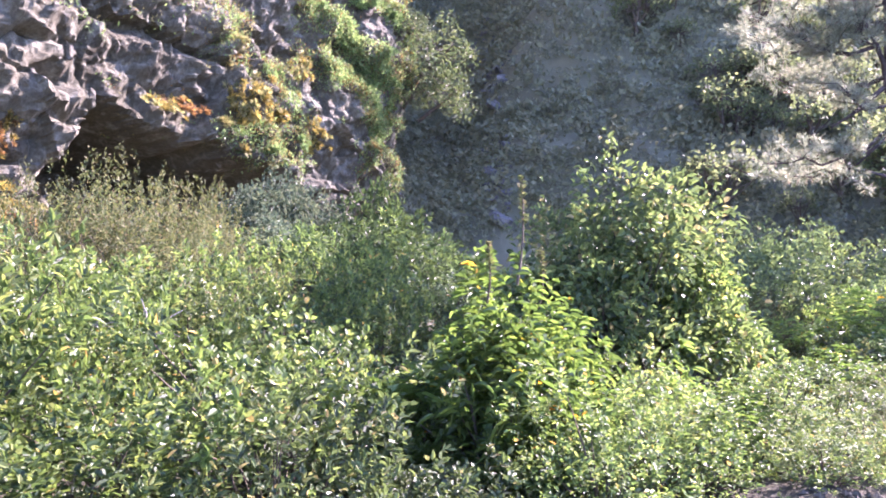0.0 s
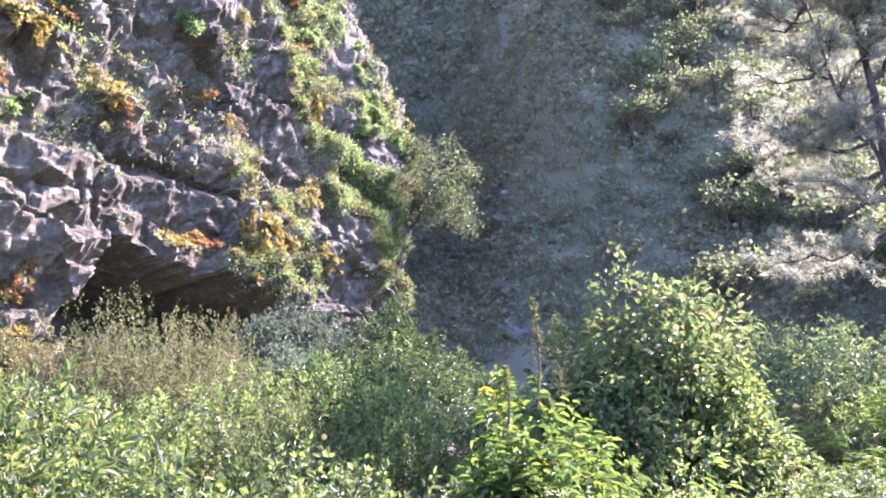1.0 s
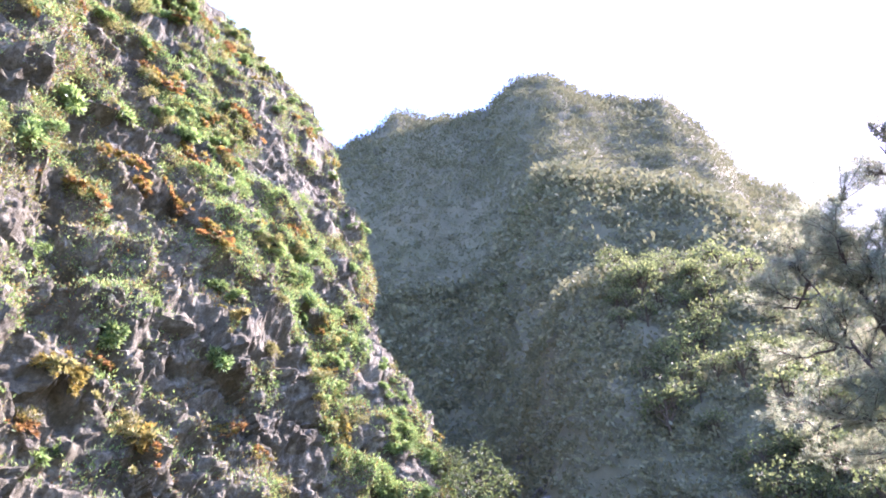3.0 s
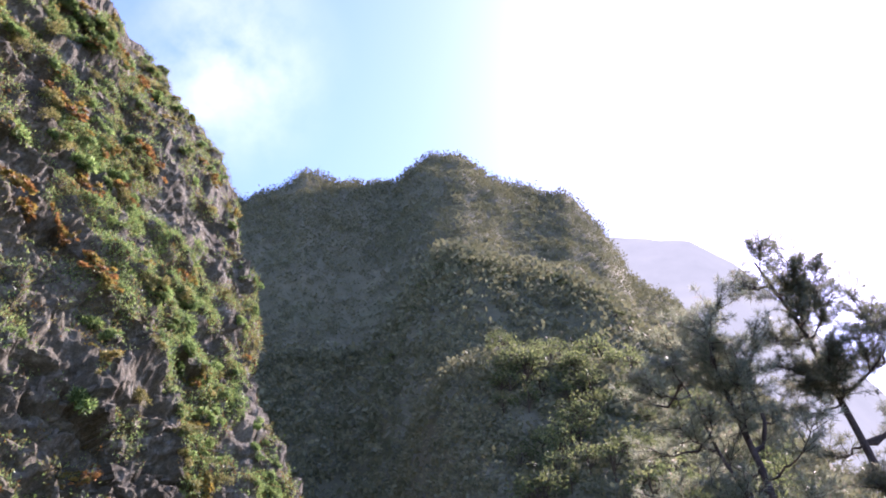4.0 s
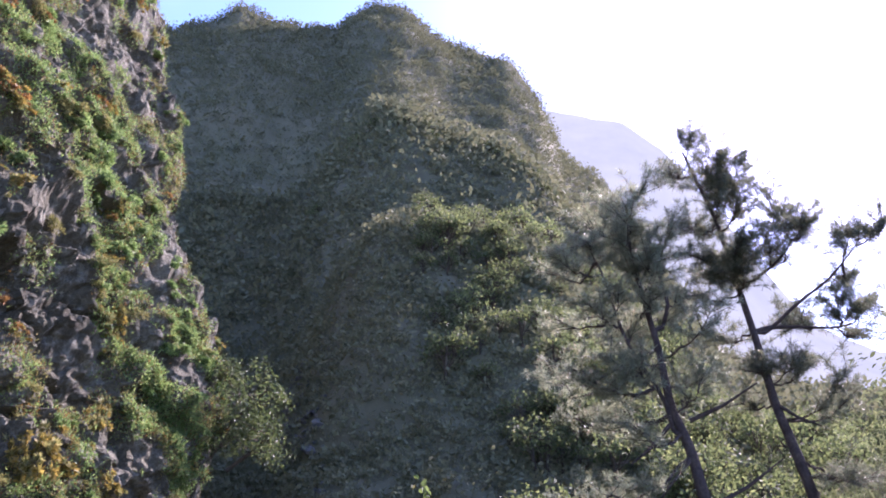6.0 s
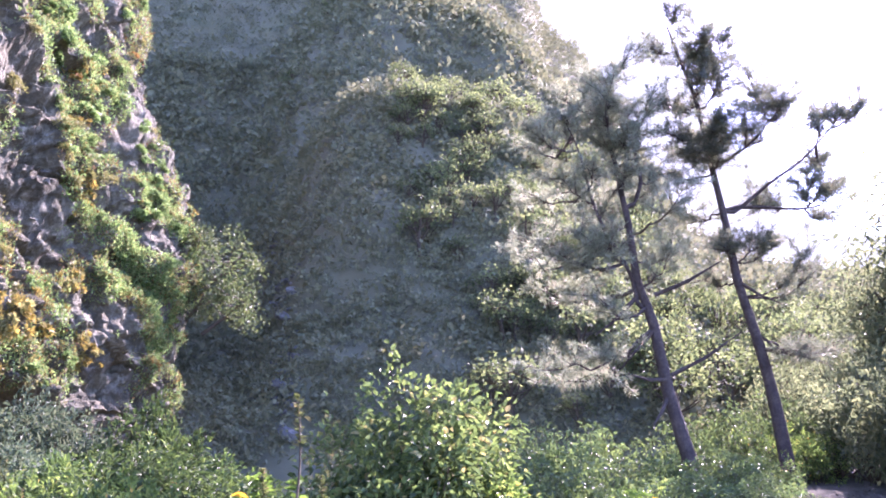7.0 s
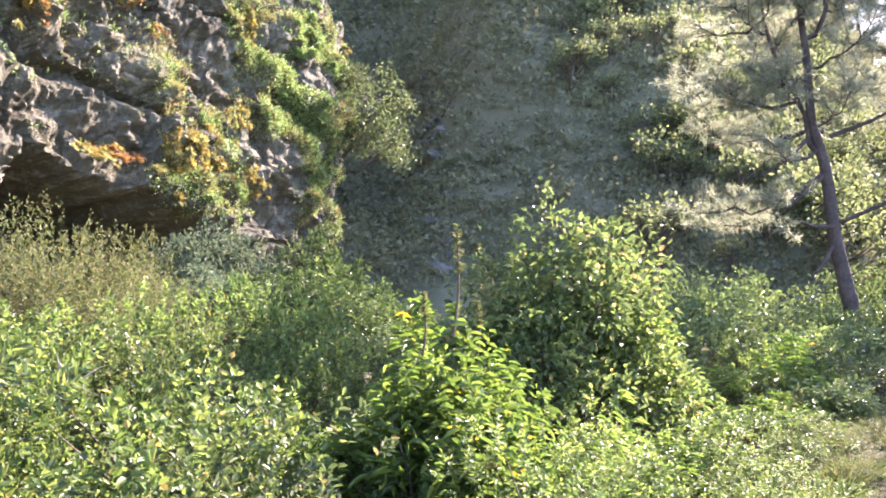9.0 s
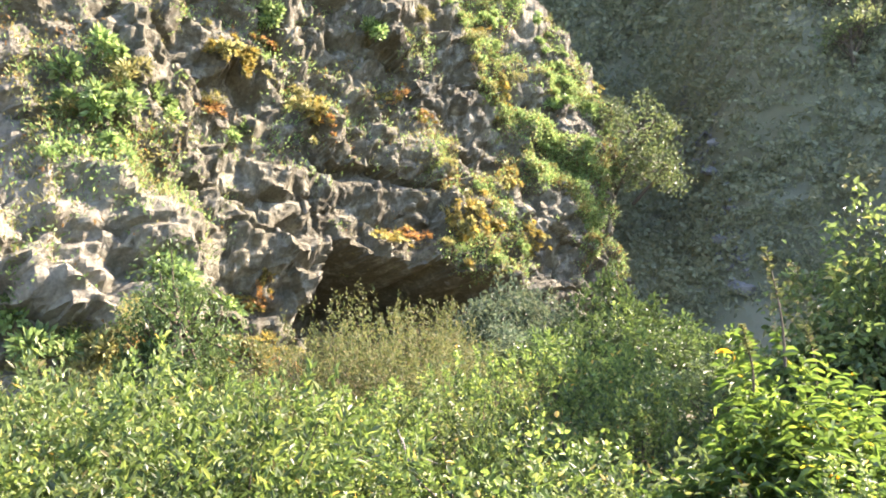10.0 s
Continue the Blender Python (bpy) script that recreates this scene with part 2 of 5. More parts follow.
M_ROCK = rock_material()
M_BLOCK = earth_material("pale_rock", [(0.3, (0.22, 0.20, 0.175)), (0.7, (0.47, 0.44, 0.40))], 1.2, 0.85, 0.7, 9.0)
M_SOIL = earth_material("soil_litter", [(0.3, (0.032, 0.029, 0.017)), (0.55, (0.066, 0.059, 0.035)), (0.75, (0.064, 0.070, 0.032))], 0.9, 0.95, 0.8, 8.0)
M_PATH = earth_material("gravel_path", [(0.3, (0.044, 0.041, 0.027)), (0.7, (0.073, 0.067, 0.046))], 0.8, 0.95, 0.7, 14.0)
M_STONE = earth_material("stream_stone", [(0.3, (0.085, 0.086, 0.074)), (0.7, (0.18, 0.178, 0.155))], 1.2, 0.9, 0.7, 6.0)
M_RUBBLE = earth_material("track_rubble", [(0.3, (0.048, 0.044, 0.030)), (0.7, (0.096, 0.088, 0.063))], 3.0, 0.9, 0.5, 22.0)
# slope colour lightened to stand in for the haze before it
M_HILL = earth_material("hazed_scrub_slope", [(0.25, (0.096, 0.100, 0.056)), (0.42, (0.110, 0.112, 0.063)), (0.58, (0.126, 0.124, 0.072)), (0.75, (0.148, 0.14, 0.085))], 0.10, 0.95, 0.3, 0.9, (0.06, (0.102, 0.11, 0.058)), 0.25)
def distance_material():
    """The far ridge, a backdrop: its kilometres of bright air painted as bluish glow."""
    m, nt, out = shader("far_haze_glow")
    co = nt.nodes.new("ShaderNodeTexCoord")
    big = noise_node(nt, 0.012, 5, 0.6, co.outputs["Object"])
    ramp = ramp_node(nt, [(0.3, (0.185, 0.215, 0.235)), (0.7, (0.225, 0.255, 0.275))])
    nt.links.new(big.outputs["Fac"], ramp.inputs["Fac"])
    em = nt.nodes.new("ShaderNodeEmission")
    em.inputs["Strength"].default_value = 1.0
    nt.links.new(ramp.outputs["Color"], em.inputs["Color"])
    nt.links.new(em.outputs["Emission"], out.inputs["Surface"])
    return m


M_FAR = distance_material()
M_BARK = earth_material("pine_bark", [(0.3, (0.04, 0.03, 0.026)), (0.7, (0.105, 0.08, 0.066))], 2.5, 0.9, 0.9, 16.0)
M_STEM = earth_material("shrub_stem", [(0.3, (0.05, 0.04, 0.026)), (0.7, (0.12, 0.095, 0.06))], 3.0, 0.85, 0.5, 20.0)
M_DEAD = earth_material("dead_wood", [(0.3, (0.20, 0.175, 0.145)), (0.7, (0.36, 0.33, 0.285))], 3.0, 0.8, 0.5, 20.0)

L_FRESH = leaf_material("fresh_leaf", [(0.0, (0.038, 0.066, 0.021)), (0.4, (0.084, 0.141, 0.036)), (0.8, (0.150, 0.223, 0.055)), (0.985, (0.235, 0.28, 0.077)), (1.0, (0.39, 0.26, 0.07))], 0.47, 0.45, 0.4)
L_GLOSS = leaf_material("glossy_leaf", [(0.0, (0.046, 0.074, 0.030)), (0.6, (0.085, 0.132, 0.045)), (1.0, (0.155, 0.212, 0.066))], 0.45, 0.36, 0.45)
L_MID = leaf_material("mid_leaf", [(0.0, (0.041, 0.065, 0.023)), (0.5, (0.084, 0.128, 0.039)), (0.9, (0.145, 0.200, 0.060)), (1.0, (0.25, 0.215, 0.085))], 0.46, 0.43, 0.38)
L_LONG = leaf_material("long_leaf", [(0.0, (0.050, 0.095, 0.022)), (0.6, (0.095, 0.168, 0.034)), (0.98, (0.155, 0.23, 0.047)), (0.99, (0.38, 0.36, 0.05)), (1.0, (0.48, 0.22, 0.03))], 0.42, 0.48)
L_HEATH = leaf_material("heath_leaf", [(0.0, (0.048, 0.068, 0.023)), (0.5, (0.092, 0.113, 0.038)), (0.8, (0.125, 0.136, 0.049)), (1.0, (0.165, 0.138, 0.065))], 0.65, 0.34, 0.2)
L_BLUE = leaf_material("bluish_leaf", [(0.0, (0.046, 0.075, 0.042)), (0.6, (0.092, 0.135, 0.075)), (1.0, (0.161, 0.19, 0.10))], 0.55, 0.32, 0.3)
L_DARK = leaf_material("dark_leaf", [(0.0, (0.028, 0.052, 0.017)), (0.6, (0.054, 0.094, 0.029)), (1.0, (0.098, 0.145, 0.043))], 0.5, 0.36, 0.3)
L_GREEN = leaf_material("cliff_leaf", [(0.0, (0.075, 0.13, 0.045)), (0.5, (0.155, 0.25, 0.08)), (1.0, (0.265, 0.35, 0.13))], 0.5, 0.42, 0.3)
L_OLIVE = leaf_material("olive_leaf", [(0.0, (0.11, 0.12, 0.04)), (0.5, (0.215, 0.215, 0.075)), (1.0, (0.33, 0.30, 0.12))], 0.6, 0.38, 0.3)
L_GOLD = leaf_material("golden_leaf", [(0.0, (0.12, 0.115, 0.035)), (0.5, (0.235, 0.195, 0.05)), (1.0, (0.345, 0.27, 0.07))], 0.6, 0.35, 0.3)
L_RUST = leaf_material("rusty_leaf", [(0.0, (0.11, 0.065, 0.03)), (0.5, (0.25, 0.145, 0.05)), (1.0, (0.38, 0.235, 0.075))], 0.65, 0.3, 0.3)
L_FOREST = leaf_material("forest_leaf", [(0.0, (0.066, 0.09, 0.038)), (0.6, (0.122, 0.155, 0.062)), (1.0, (0.20, 0.23, 0.095))], 0.65, 0.4, 0.15)
L_LAUREL = leaf_material("laurel_leaf", [(0.0, (0.078, 0.10, 0.052)), (0.6, (0.122, 0.15, 0.073)), (1.0, (0.18, 0.20, 0.098))], 0.55, 0.55, 0.3)
L_CRAG = leaf_material("crag_leaf", [(0.0, (0.042, 0.064, 0.024)), (0.6, (0.08, 0.115, 0.042)), (1.0, (0.14, 0.17, 0.065))], 0.55, 0.35, 0.3)
# scrub leaves paler than their own tone: haze put into the colour
L_SCRUB = leaf_material("hazed_scrub_leaf", [(0.0, (0.146, 0.157, 0.086)), (0.6, (0.174, 0.185, 0.102)), (1.0, (0.204, 0.206, 0.118))], 0.85, 0.2, 0.1)
L_NEEDLE = leaf_material("pine_needle", [(0.0, (0.10, 0.122, 0.08)), (0.6, (0.175, 0.20, 0.128)), (0.9, (0.245, 0.265, 0.17)), (1.0, (0.27, 0.21, 0.145))], 0.45, 0.5)


# ---- mesh helpers ----
def mesh_from(name, verts, faces, mat, flat=True):
    me = bpy.data.meshes.new(name)
    verts, faces = np.asarray(verts, np.float32), np.asarray(faces, np.int32)
    n, k = faces.shape
    me.vertices.add(len(verts))
    me.vertices.foreach_set("co", verts.ravel())
    me.loops.add(n * k)
    me.loops.foreach_set("vertex_index", faces.ravel())
    me.polygons.add(n)
    me.polygons.foreach_set("loop_start", np.arange(0, n * k, k, dtype=np.int32))
    me.polygons.foreach_set("use_smooth", np.full(n, not flat))
    me.materials.append(mat)
    me.update(calc_edges=True)
    me.validate()
    return me


def grid_faces(rows, cols, wrap=False):
    i, j = np.meshgrid(np.arange(rows - 1), np.arange(cols if wrap else cols - 1), indexing="ij")
    a = i * cols + j
    b = i * cols + (j + 1) % cols
    return np.stack([a, b, b + cols, a + cols], -1).reshape(-1, 4)


def leaves(P, D, L, W, fold=0.3, droop=0.15, seed=0, tip=0.62):
    """Folded leaf blades: base points P, directions D, lengths L, widths W. Returns vertices and quads."""
    r = np.random.default_rng(seed)
    n = len(P)
    D = unit(D)
    side = unit(np.cross(D, r.normal(size=(n, 3)) * 0.55 + np.array([0, 0, 1.0])))
    up = np.cross(side, D)
    L, W = np.asarray(L).reshape(-1, 1) * np.ones((n, 1)), np.asarray(W).reshape(-1, 1) * np.ones((n, 1))
    drop = np.array([0, 0, -1.0]) * L * droop
    b = P
    t = P + D * L + drop
    lift = up * W * fold
    l1 = P + D * L * 0.28 + side * W * 0.46 + lift + drop * 0.1
    l2 = P + D * L * tip + side * W * 0.42 + lift + drop * 0.4
    r1 = P + D * L * 0.28 - side * W * 0.46 + lift + drop * 0.1
    r2 = P + D * L * tip - side * W * 0.42 + lift + drop * 0.4
    v = np.stack([b, l1, l2, t, r2, r1], 1).reshape(-1, 3)
    k = np.arange(n)[:, None] * 6
    f = np.concatenate([k + np.array([0, 3, 2, 1]), k + np.array([0, 5, 4, 3])])
    return v, f


def blades(P, D, L, W, seed=0):
    """Simple two-triangle blades (one rhombic quad each) for far foliage and needles."""
    r = np.random.default_rng(seed)
    n = len(P)
    D = unit(D)
    side = unit(np.cross(D, r.normal(size=(n, 3))))
    L, W = np.asarray(L).reshape(-1, 1) * np.ones((n, 1)), np.asarray(W).reshape(-1, 1) * np.ones((n, 1))
    v = np.stack([P, P + D * L * 0.45 + side * W * 0.5, P + D * L, P + D * L * 0.45 - side * W * 0.5], 1).reshape(-1, 3)
    return v, np.arange(n * 4).reshape(-1, 4)


def tube(points, radii, sides=6):
    """A tapered tube along points. Returns vertices and quads."""
    pts = np.asarray(points, float)
    rad = np.asarray(radii, float)
    way = unit(np.gradient(pts, axis=0))
    ref = np.where(np.abs(way[:, 2:3]) > 0.9, np.array([[1.0, 0, 0]]), np.array([[0, 0, 1.0]]))
    u = unit(np.cross(way, ref))
    w = np.cross(way, u)
    a = np.linspace(0, 2 * math.pi, sides, endpoint=False)
    ring = pts[:, None] + rad[:, None, None] * (np.cos(a)[None, :, None] * u[:, None] + np.sin(a)[None, :, None] * w[:, None])
    return ring.reshape(-1, 3), grid_faces(len(pts), sides, wrap=True)


def join(pieces):
    vs, fs, n = [], [], 0
    for v, f in pieces:
        vs.append(v)
        fs.append(f + n)
        n += len(v)
    return np.concatenate(vs), np.concatenate(fs)


def part(name, me, parent, label=""):
    ob = new(name, me)
    ob.parent = parent
    if label:
        ob["label"] = label
    return ob


def bearing(az, d):
    """A plan place d metres from the origin at az degrees to the right of +y."""
    return d * math.sin(radians(az)), d * math.cos(radians(az))


# ---- the lie of the land ----
def edge_of_path(y):
    """x of the path's bushy edge at y."""
    return 0.425 * y - 0.85 + 0.12 * np.sin(y * 0.8)


def ground_height(x, y):
    d = np.hypot(x, y)
    rise = 0.03 * np.maximum(0, np.minimum(d, 45) - 4)
    off = edge_of_path(np.maximum(y, -3)) - x
    fall = -0.75 * smooth(0.2, 3.0, off)
    gully = -2.2 * np.exp(-(((np.degrees(np.arctan2(x, y)) + 14) / 7) ** 2)) * smooth(14, 30, d) * (y > 0)
    p = np.stack([x, y, 0 * x], -1)
    return rise + fall + gully + 0.10 * fbm(p, 2.2, 3, 5) * smooth(0, 1.5, off) + 0.035 * fbm(p, 0.5, 2, 9) + 2.0 * fbm(p, 90, 2, 3) * smooth(60, 200, d)


def build_ground():
    ring = np.concatenate([[0.05], np.geomspace(0.8, 60, 90), np.geomspace(64, 3500, 26)])
    az = np.radians(np.linspace(-180, 180, 271)[:-1])
    d, a = np.meshgrid(ring, az, indexing="ij")
    x, y = d * np.sin(a), d * np.cos(a)
    z = ground_height(x, y)
    me = mesh_from("ground", np.stack([x, y, z], -1).reshape(-1, 3), grid_faces(len(ring), len(az), wrap=True)[:, ::-1], M_SOIL, False)
    return tagged(new("ground", me), "dark soil and leaf litter under the shrubs of the gorge", "ground", kind="structure")


def path_width(y):
    return np.where(y < 20, 4.0, 4.0 - (y - 20) * 0.15)


def path_height(x, y):
    t = (x - edge_of_path(y) - 0.2) / path_width(y)
    p = np.stack([x, y, 0 * x], -1)
    crown = 0.07 * np.sin(np.clip(t, 0, 1) * math.pi) - 0.16 * ((t < 0.02) | (t > 0.98))
    rut = -0.035 * (np.exp(-(((t - 0.28) / 0.08) ** 2)) + np.exp(-(((t - 0.72) / 0.08) ** 2)))
    return ground_height(x, y) + 0.07 + crown + rut + 0.06 * fbm(p, 0.4, 4, 11)


def build_path():
    ys, t = np.linspace(-9, 29, 190), np.linspace(0, 1, 44)
    y, u = np.meshgrid(ys, t, indexing="ij")
    x = edge_of_path(y) + 0.2 + u * path_width(y)
    me = mesh_from("path", np.stack([x, y, path_height(x, y)], -1).reshape(-1, 3), grid_faces(len(ys), len(t)), M_PATH, False)
    return tagged(new("path", me), "worn stony gravel track between bushes", "path", kind="structure")


def hill_elevation(az, d):
    """Height angle of the mountainside at a bearing and a distance, in degrees."""
    crest = np.interp(az, [-60, -28, -24, -22.1, -18.8, -13.8, -12.5, -10.1, -7.4, -3.3, 1.5, 4.2, 5.9, 9.7, 12, 15, 18, 22, 26, 34, 50, 75], [36, 37, 37.7, 38.8, 38.5, 38.7, 39.9, 40.7, 40.4, 38.2, 36.7, 34.0, 30.5, 27.0, 22.5, 17, 12.5, 11.5, 10.5, 9, 10, 10])
    dc = crest_distance(az)
    low = 1 - 0.62 * np.exp(-((np.maximum(az + 18.0, 0) / 5.5) ** 2)) * (1 - smooth(60, 150, d))
    e = np.zeros_like(d)
    stops = np.array([0.02, 0.20, 0.45, 0.635, 0.63, 0.81, 0.825, 1.0])
    for k in range(7):
        d0, d1 = hill_stop(k, dc), hill_stop(k + 1, dc)
        t = np.clip((d - d0) / (d1 - d0), 0, 1)
        t = t * t * (3 - 2 * t) * 0.6 + t * 0.4
        e = np.where((d >= d0), stops[k] + (stops[k + 1] - stops[k]) * t, e)
    e = np.where(d < hill_stop(0, dc), 0.02, e)
    past = np.maximum(0, d / dc - 1)
    return np.maximum(e * crest * low - past * 26, -4.0)


def crest_distance(az):
    return np.interp(az, [-60, 0, 4, 10, 15, 22, 35, 75], [196, 196, 184, 160, 140, 120, 110, 110])


def hill_stop(k, dc):
    fixed = (39, 48, 57, 71, 84)
    return np.full_like(dc, fixed[k]) if k < 5 else (84 + (dc - 84) * (0.2, 0.24, 1.0)[k - 5])


def hill_point(az, d):
    e = hill_elevation(az, d)
    x, y = d * np.sin(np.radians(az)), d * np.cos(np.radians(az))
    p = np.stack([x, y, 0 * x], -1)
    amp = smooth(42, 90, d)
    z = 1.6 + d * np.tan(np.radians(e)) + amp * (0.014 * d * fbm(p, 34, 4, 21) + 0.01 * d * fbm(p, 9, 3, 25)) + 0.5 * fbm(p, 3.0, 2, 27)
    ribs = np.abs(value_noise(np.stack([np.degrees(np.arctan2(x, y)) * 1.0, d * 0.02, 0 * x], -1), 3.0, 31))
    z = z + amp * d * 0.005 * (0.5 - ribs) * (1 - smooth(0.86, 1.0, d / crest_distance(az)))
    lump, _, _ = cells(p + 0.6 * np.stack([fbm(p, 4, 2, 33), fbm(p, 4, 2, 34), 0 * x], -1), 3.2, 35)
    lump2, _, _ = cells(p, 8.0, 36)
    z = z + 1.5 * (0.6 - lump) * (1 - smooth(90, 140, d)) + 0.6 * (0.6 - lump2) * smooth(60, 120, d)
    foot = smooth(33, 45, d)
    z = z * foot + (ground_height(x, y) - 0.6) * (1 - foot)
    return np.stack([x, y, z], -1)


def build_mountain():
    az = np.linspace(-36, 56, 320)
    dist = np.concatenate([np.linspace(32, 100, 105), np.linspace(101.5, 400, 130)])
    d, a = np.meshgrid(dist, az, indexing="ij")
    me = mesh_from("mountain", hill_point(a, d).reshape(-1, 3), grid_faces(len(dist), len(az))[:, ::-1], M_HILL, False)
    return tagged(new("mountain", me), "steep scrub-covered mountainside in shade with a domed summit", "mountain", kind="structure")


def build_far_ridge():
    az = np.linspace(-12, 80, 200)
    crest = np.interp(az, [-12, 3, 5, 11, 14, 18, 22, 26, 34, 60, 80], [33, 33.6, 33.4, 31.9, 29.6, 24, 17.5, 14.5, 12, 12, 8])
    t = np.linspace(0, 1.5, 60)
    u, a = np.meshgrid(t, az, indexing="ij")
    c = np.broadcast_to(crest, a.shape)
    d = 500 + 700 * u
    e = np.where(u < 1, c * (0.25 + 0.75 * u), c - 40 * (u - 1))
    x, y = d * np.sin(np.radians(a)), d * np.cos(np.radians(a))
    p = np.stack([x, y, 0 * x], -1)
    z = d * np.tan(np.radians(e)) + 14 * fbm(p, 160, 4, 41)
    # this mesh glows by itself, in place of lit haze
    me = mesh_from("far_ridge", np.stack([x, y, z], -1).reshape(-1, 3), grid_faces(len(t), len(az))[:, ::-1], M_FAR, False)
    return tagged(new("far_ridge", me), "distant mountain ridge beyond the gorge, its haze painted as a glow", "ridge", kind="structure")


# ---- the cliff ----
CLIFF_Z = np.concatenate([np.linspace(-3, 14, 170), np.linspace(14.1, 34, 130), np.linspace(34.3, 66, 48)])
CLIFF_S = 470


def cliff_base_rows():
    """Plan lines of the cliff, level by level: along the face to the outer edge, and round it into the gorge."""
    kz = [-3, 3.1, 8.8, 15.0, 17.6, 20.5, 25.5, 30.6, 37.7, 43.2, 48.6, 51.9, 54.0, 57.4, 68]
    kd = [40.3, 40.3, 40.9, 42, 43.1, 43.7, 44.8, 46.5, 48.7, 50.4, 51.5, 51.5, 51.5, 51.5, 58]
    ka = [-20.1, -20.1, -20.2, -20.7, -22.3, -23.8, -25, -26.6, -27.8, -30, -34.2, -36.2, -42, -44.5, -54]
    out = []
    for z in CLIFF_Z:
        d, a = np.interp(z, kz, kd), np.interp(z, kz, ka)
        cx, cy = bearing(a, d)
        back = 0.27 * max(z, 0) + 0.9 * max(z - 51, 0)
        shift = np.array([-0.93, 0.37]) * back
        line = np.array([np.array([-27.0, -16.0]) + shift, np.array([-20.5, 0.0]) + shift, np.array([-17.2, 12.5]) + shift, (cx, cy), (cx - 7.0, cy + 12.0), (cx - 22.0, cy + 30.0)])
        seg = np.r_[0, np.cumsum([0.05, 0.20, 0.60, 0.11, 0.04])]
        u = np.linspace(0, 1, CLIFF_S)
        xy = np.stack([np.interp(u, seg, line[:, 0]), np.interp(u, seg, line[:, 1])], -1)
        k = np.ones(13) / 13
        pad = np.pad(xy, ((6, 6), (0, 0)), "edge")
        xy = np.stack([np.convolve(pad[:, 0], k, "valid"), np.convolve(pad[:, 1], k, "valid")], -1)
        out.append(np.c_[xy, np.full(CLIFF_S, z)])
    return np.array(out)


def build_cliff():
    P = cliff_base_rows()
    du, dv = np.gradient(P, axis=1), np.gradient(P, axis=0)
    N = unit(np.cross(du, dv))
    az = np.degrees(np.arctan2(P[..., 0], P[..., 1]))
    z = P[..., 2]
    warp = P + 0.3 * np.stack([fbm(P, 2.4, 3, 51), fbm(P, 2.4, 3, 52), fbm(P, 2.4, 3, 53)], -1)
    slab = smooth(-50, -54, az)
    big = fbm(P, 9.0, 3, 61)
    flat = np.array([1, 1, 1.2])
    tone = facets(warp * flat, 1.9, 71, 1.5)
    edgy = facets(warp * np.array([1, 1, 1.5]) + 3, 0.85, 81, 1.6)
    chip = facets(warp * np.array([1, 1, 1.4]) + 7, 0.42, 91, 1.6)
    boss, seam, _ = cells(warp * np.array([1, 1, 1.3]), 1.25, 83)
    h1 = facets(warp * flat + 11, 5.0, 93, 1.2)
    layer = (z + 0.14 * P[..., 1] + 0.9 * fbm(P, 6, 3, 95)) / 2.6
    ledge = layer - np.floor(layer)
    ledge = np.where(ledge < 0.78, ledge / 0.78, (1 - ledge) / 0.22)
    rough = 1 + 0.2 * slab
    flute = np.abs(fbm(warp * np.array([1, 1, 0.4]), 1.1, 2, 101)) * smooth(-0.3, 0.2, fbm(P, 6.0, 2, 102))
    hole, _, _ = cells(warp * np.array([1, 1, 1.1]), 2.1, 105)
    pit = -0.9 * smooth(0.34, 0.12, hole) * smooth(-0.2, 0.25, fbm(P, 5.0, 2, 107))
    crack = -0.25 * smooth(0.10, 0.0, seam - boss)
    crumb = fbm(warp * np.array([1, 1, 1.25]), 1.5, 5, 109, 0.6)
    split = np.abs(fbm(warp * np.array([1, 1, 1.5]) + 13, 2.6, 3, 111))
    disp = rough * (0.34 * (tone - 0.5) + 0.20 * (edgy - 0.5) + 0.14 * (chip - 0.5) + 0.34 * crumb - 0.35 * smooth(0.14, 0.0, split) + 0.35 * crack + 0.55 * pit)
    soft = np.pad(disp, 1, "edge")
    disp = 0.5 * disp + 0.125 * (soft[:-2, 1:-1] + soft[2:, 1:-1] + soft[1:-1, :-2] + soft[1:-1, 2:])
    disp = disp + 0.8 * big + 0.8 * (h1 - 0.5) + 0.6 * (1 - 0.8 * slab) * (ledge - 0.5) - 0.3 * flute + 1.2 * slab
    lip = np.interp(az, [-46, -43, -41.5, -40.2, -38, -36.5, -32, -29, -27, -25], [0, 2.6, 3.9, 5.4, 5.0, 4.4, 3.9, 3.4, 2.0, 0])
    inside = smooth(0.12, -0.22, z - lip - 0.22 * fbm(P, 1.0, 2, 99)) * smooth(-44, -41.5, az) * smooth(-25, -28, az)
    disp = disp * (1 - 0.85 * inside) - 7.5 * inside
    edge = smooth(-30, -22, az - np.interp(z, [0, 12, 30, 45], [0, 0, -7, -15]))
    disp = disp * (1 - 0.25 * edge)
    P = P + N * disp[..., None] + np.array([0, 0, 1.0]) * (0.15 * (tone - 0.5) + 0.12 * fbm(P, 1.0, 2, 98))[..., None]
    me = mesh_from("cliff", P.reshape(-1, 3), grid_faces(len(CLIFF_Z), CLIFF_S), M_ROCK, True)
    ob = tagged(new("cliff", me), "tall rugged grey basalt cliff with knobs, ledges and a shallow cave", "cliff", kind="structure")
    n2 = unit(np.cross(np.gradient(P, axis=1), np.gradient(P, axis=0)))
    return ob, P, n2


cliff, CLIFF_P, CLIFF_N = build_cliff()
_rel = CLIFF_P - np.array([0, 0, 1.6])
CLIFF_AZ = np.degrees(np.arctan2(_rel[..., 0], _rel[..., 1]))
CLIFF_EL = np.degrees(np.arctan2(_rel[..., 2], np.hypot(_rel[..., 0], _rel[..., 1])))
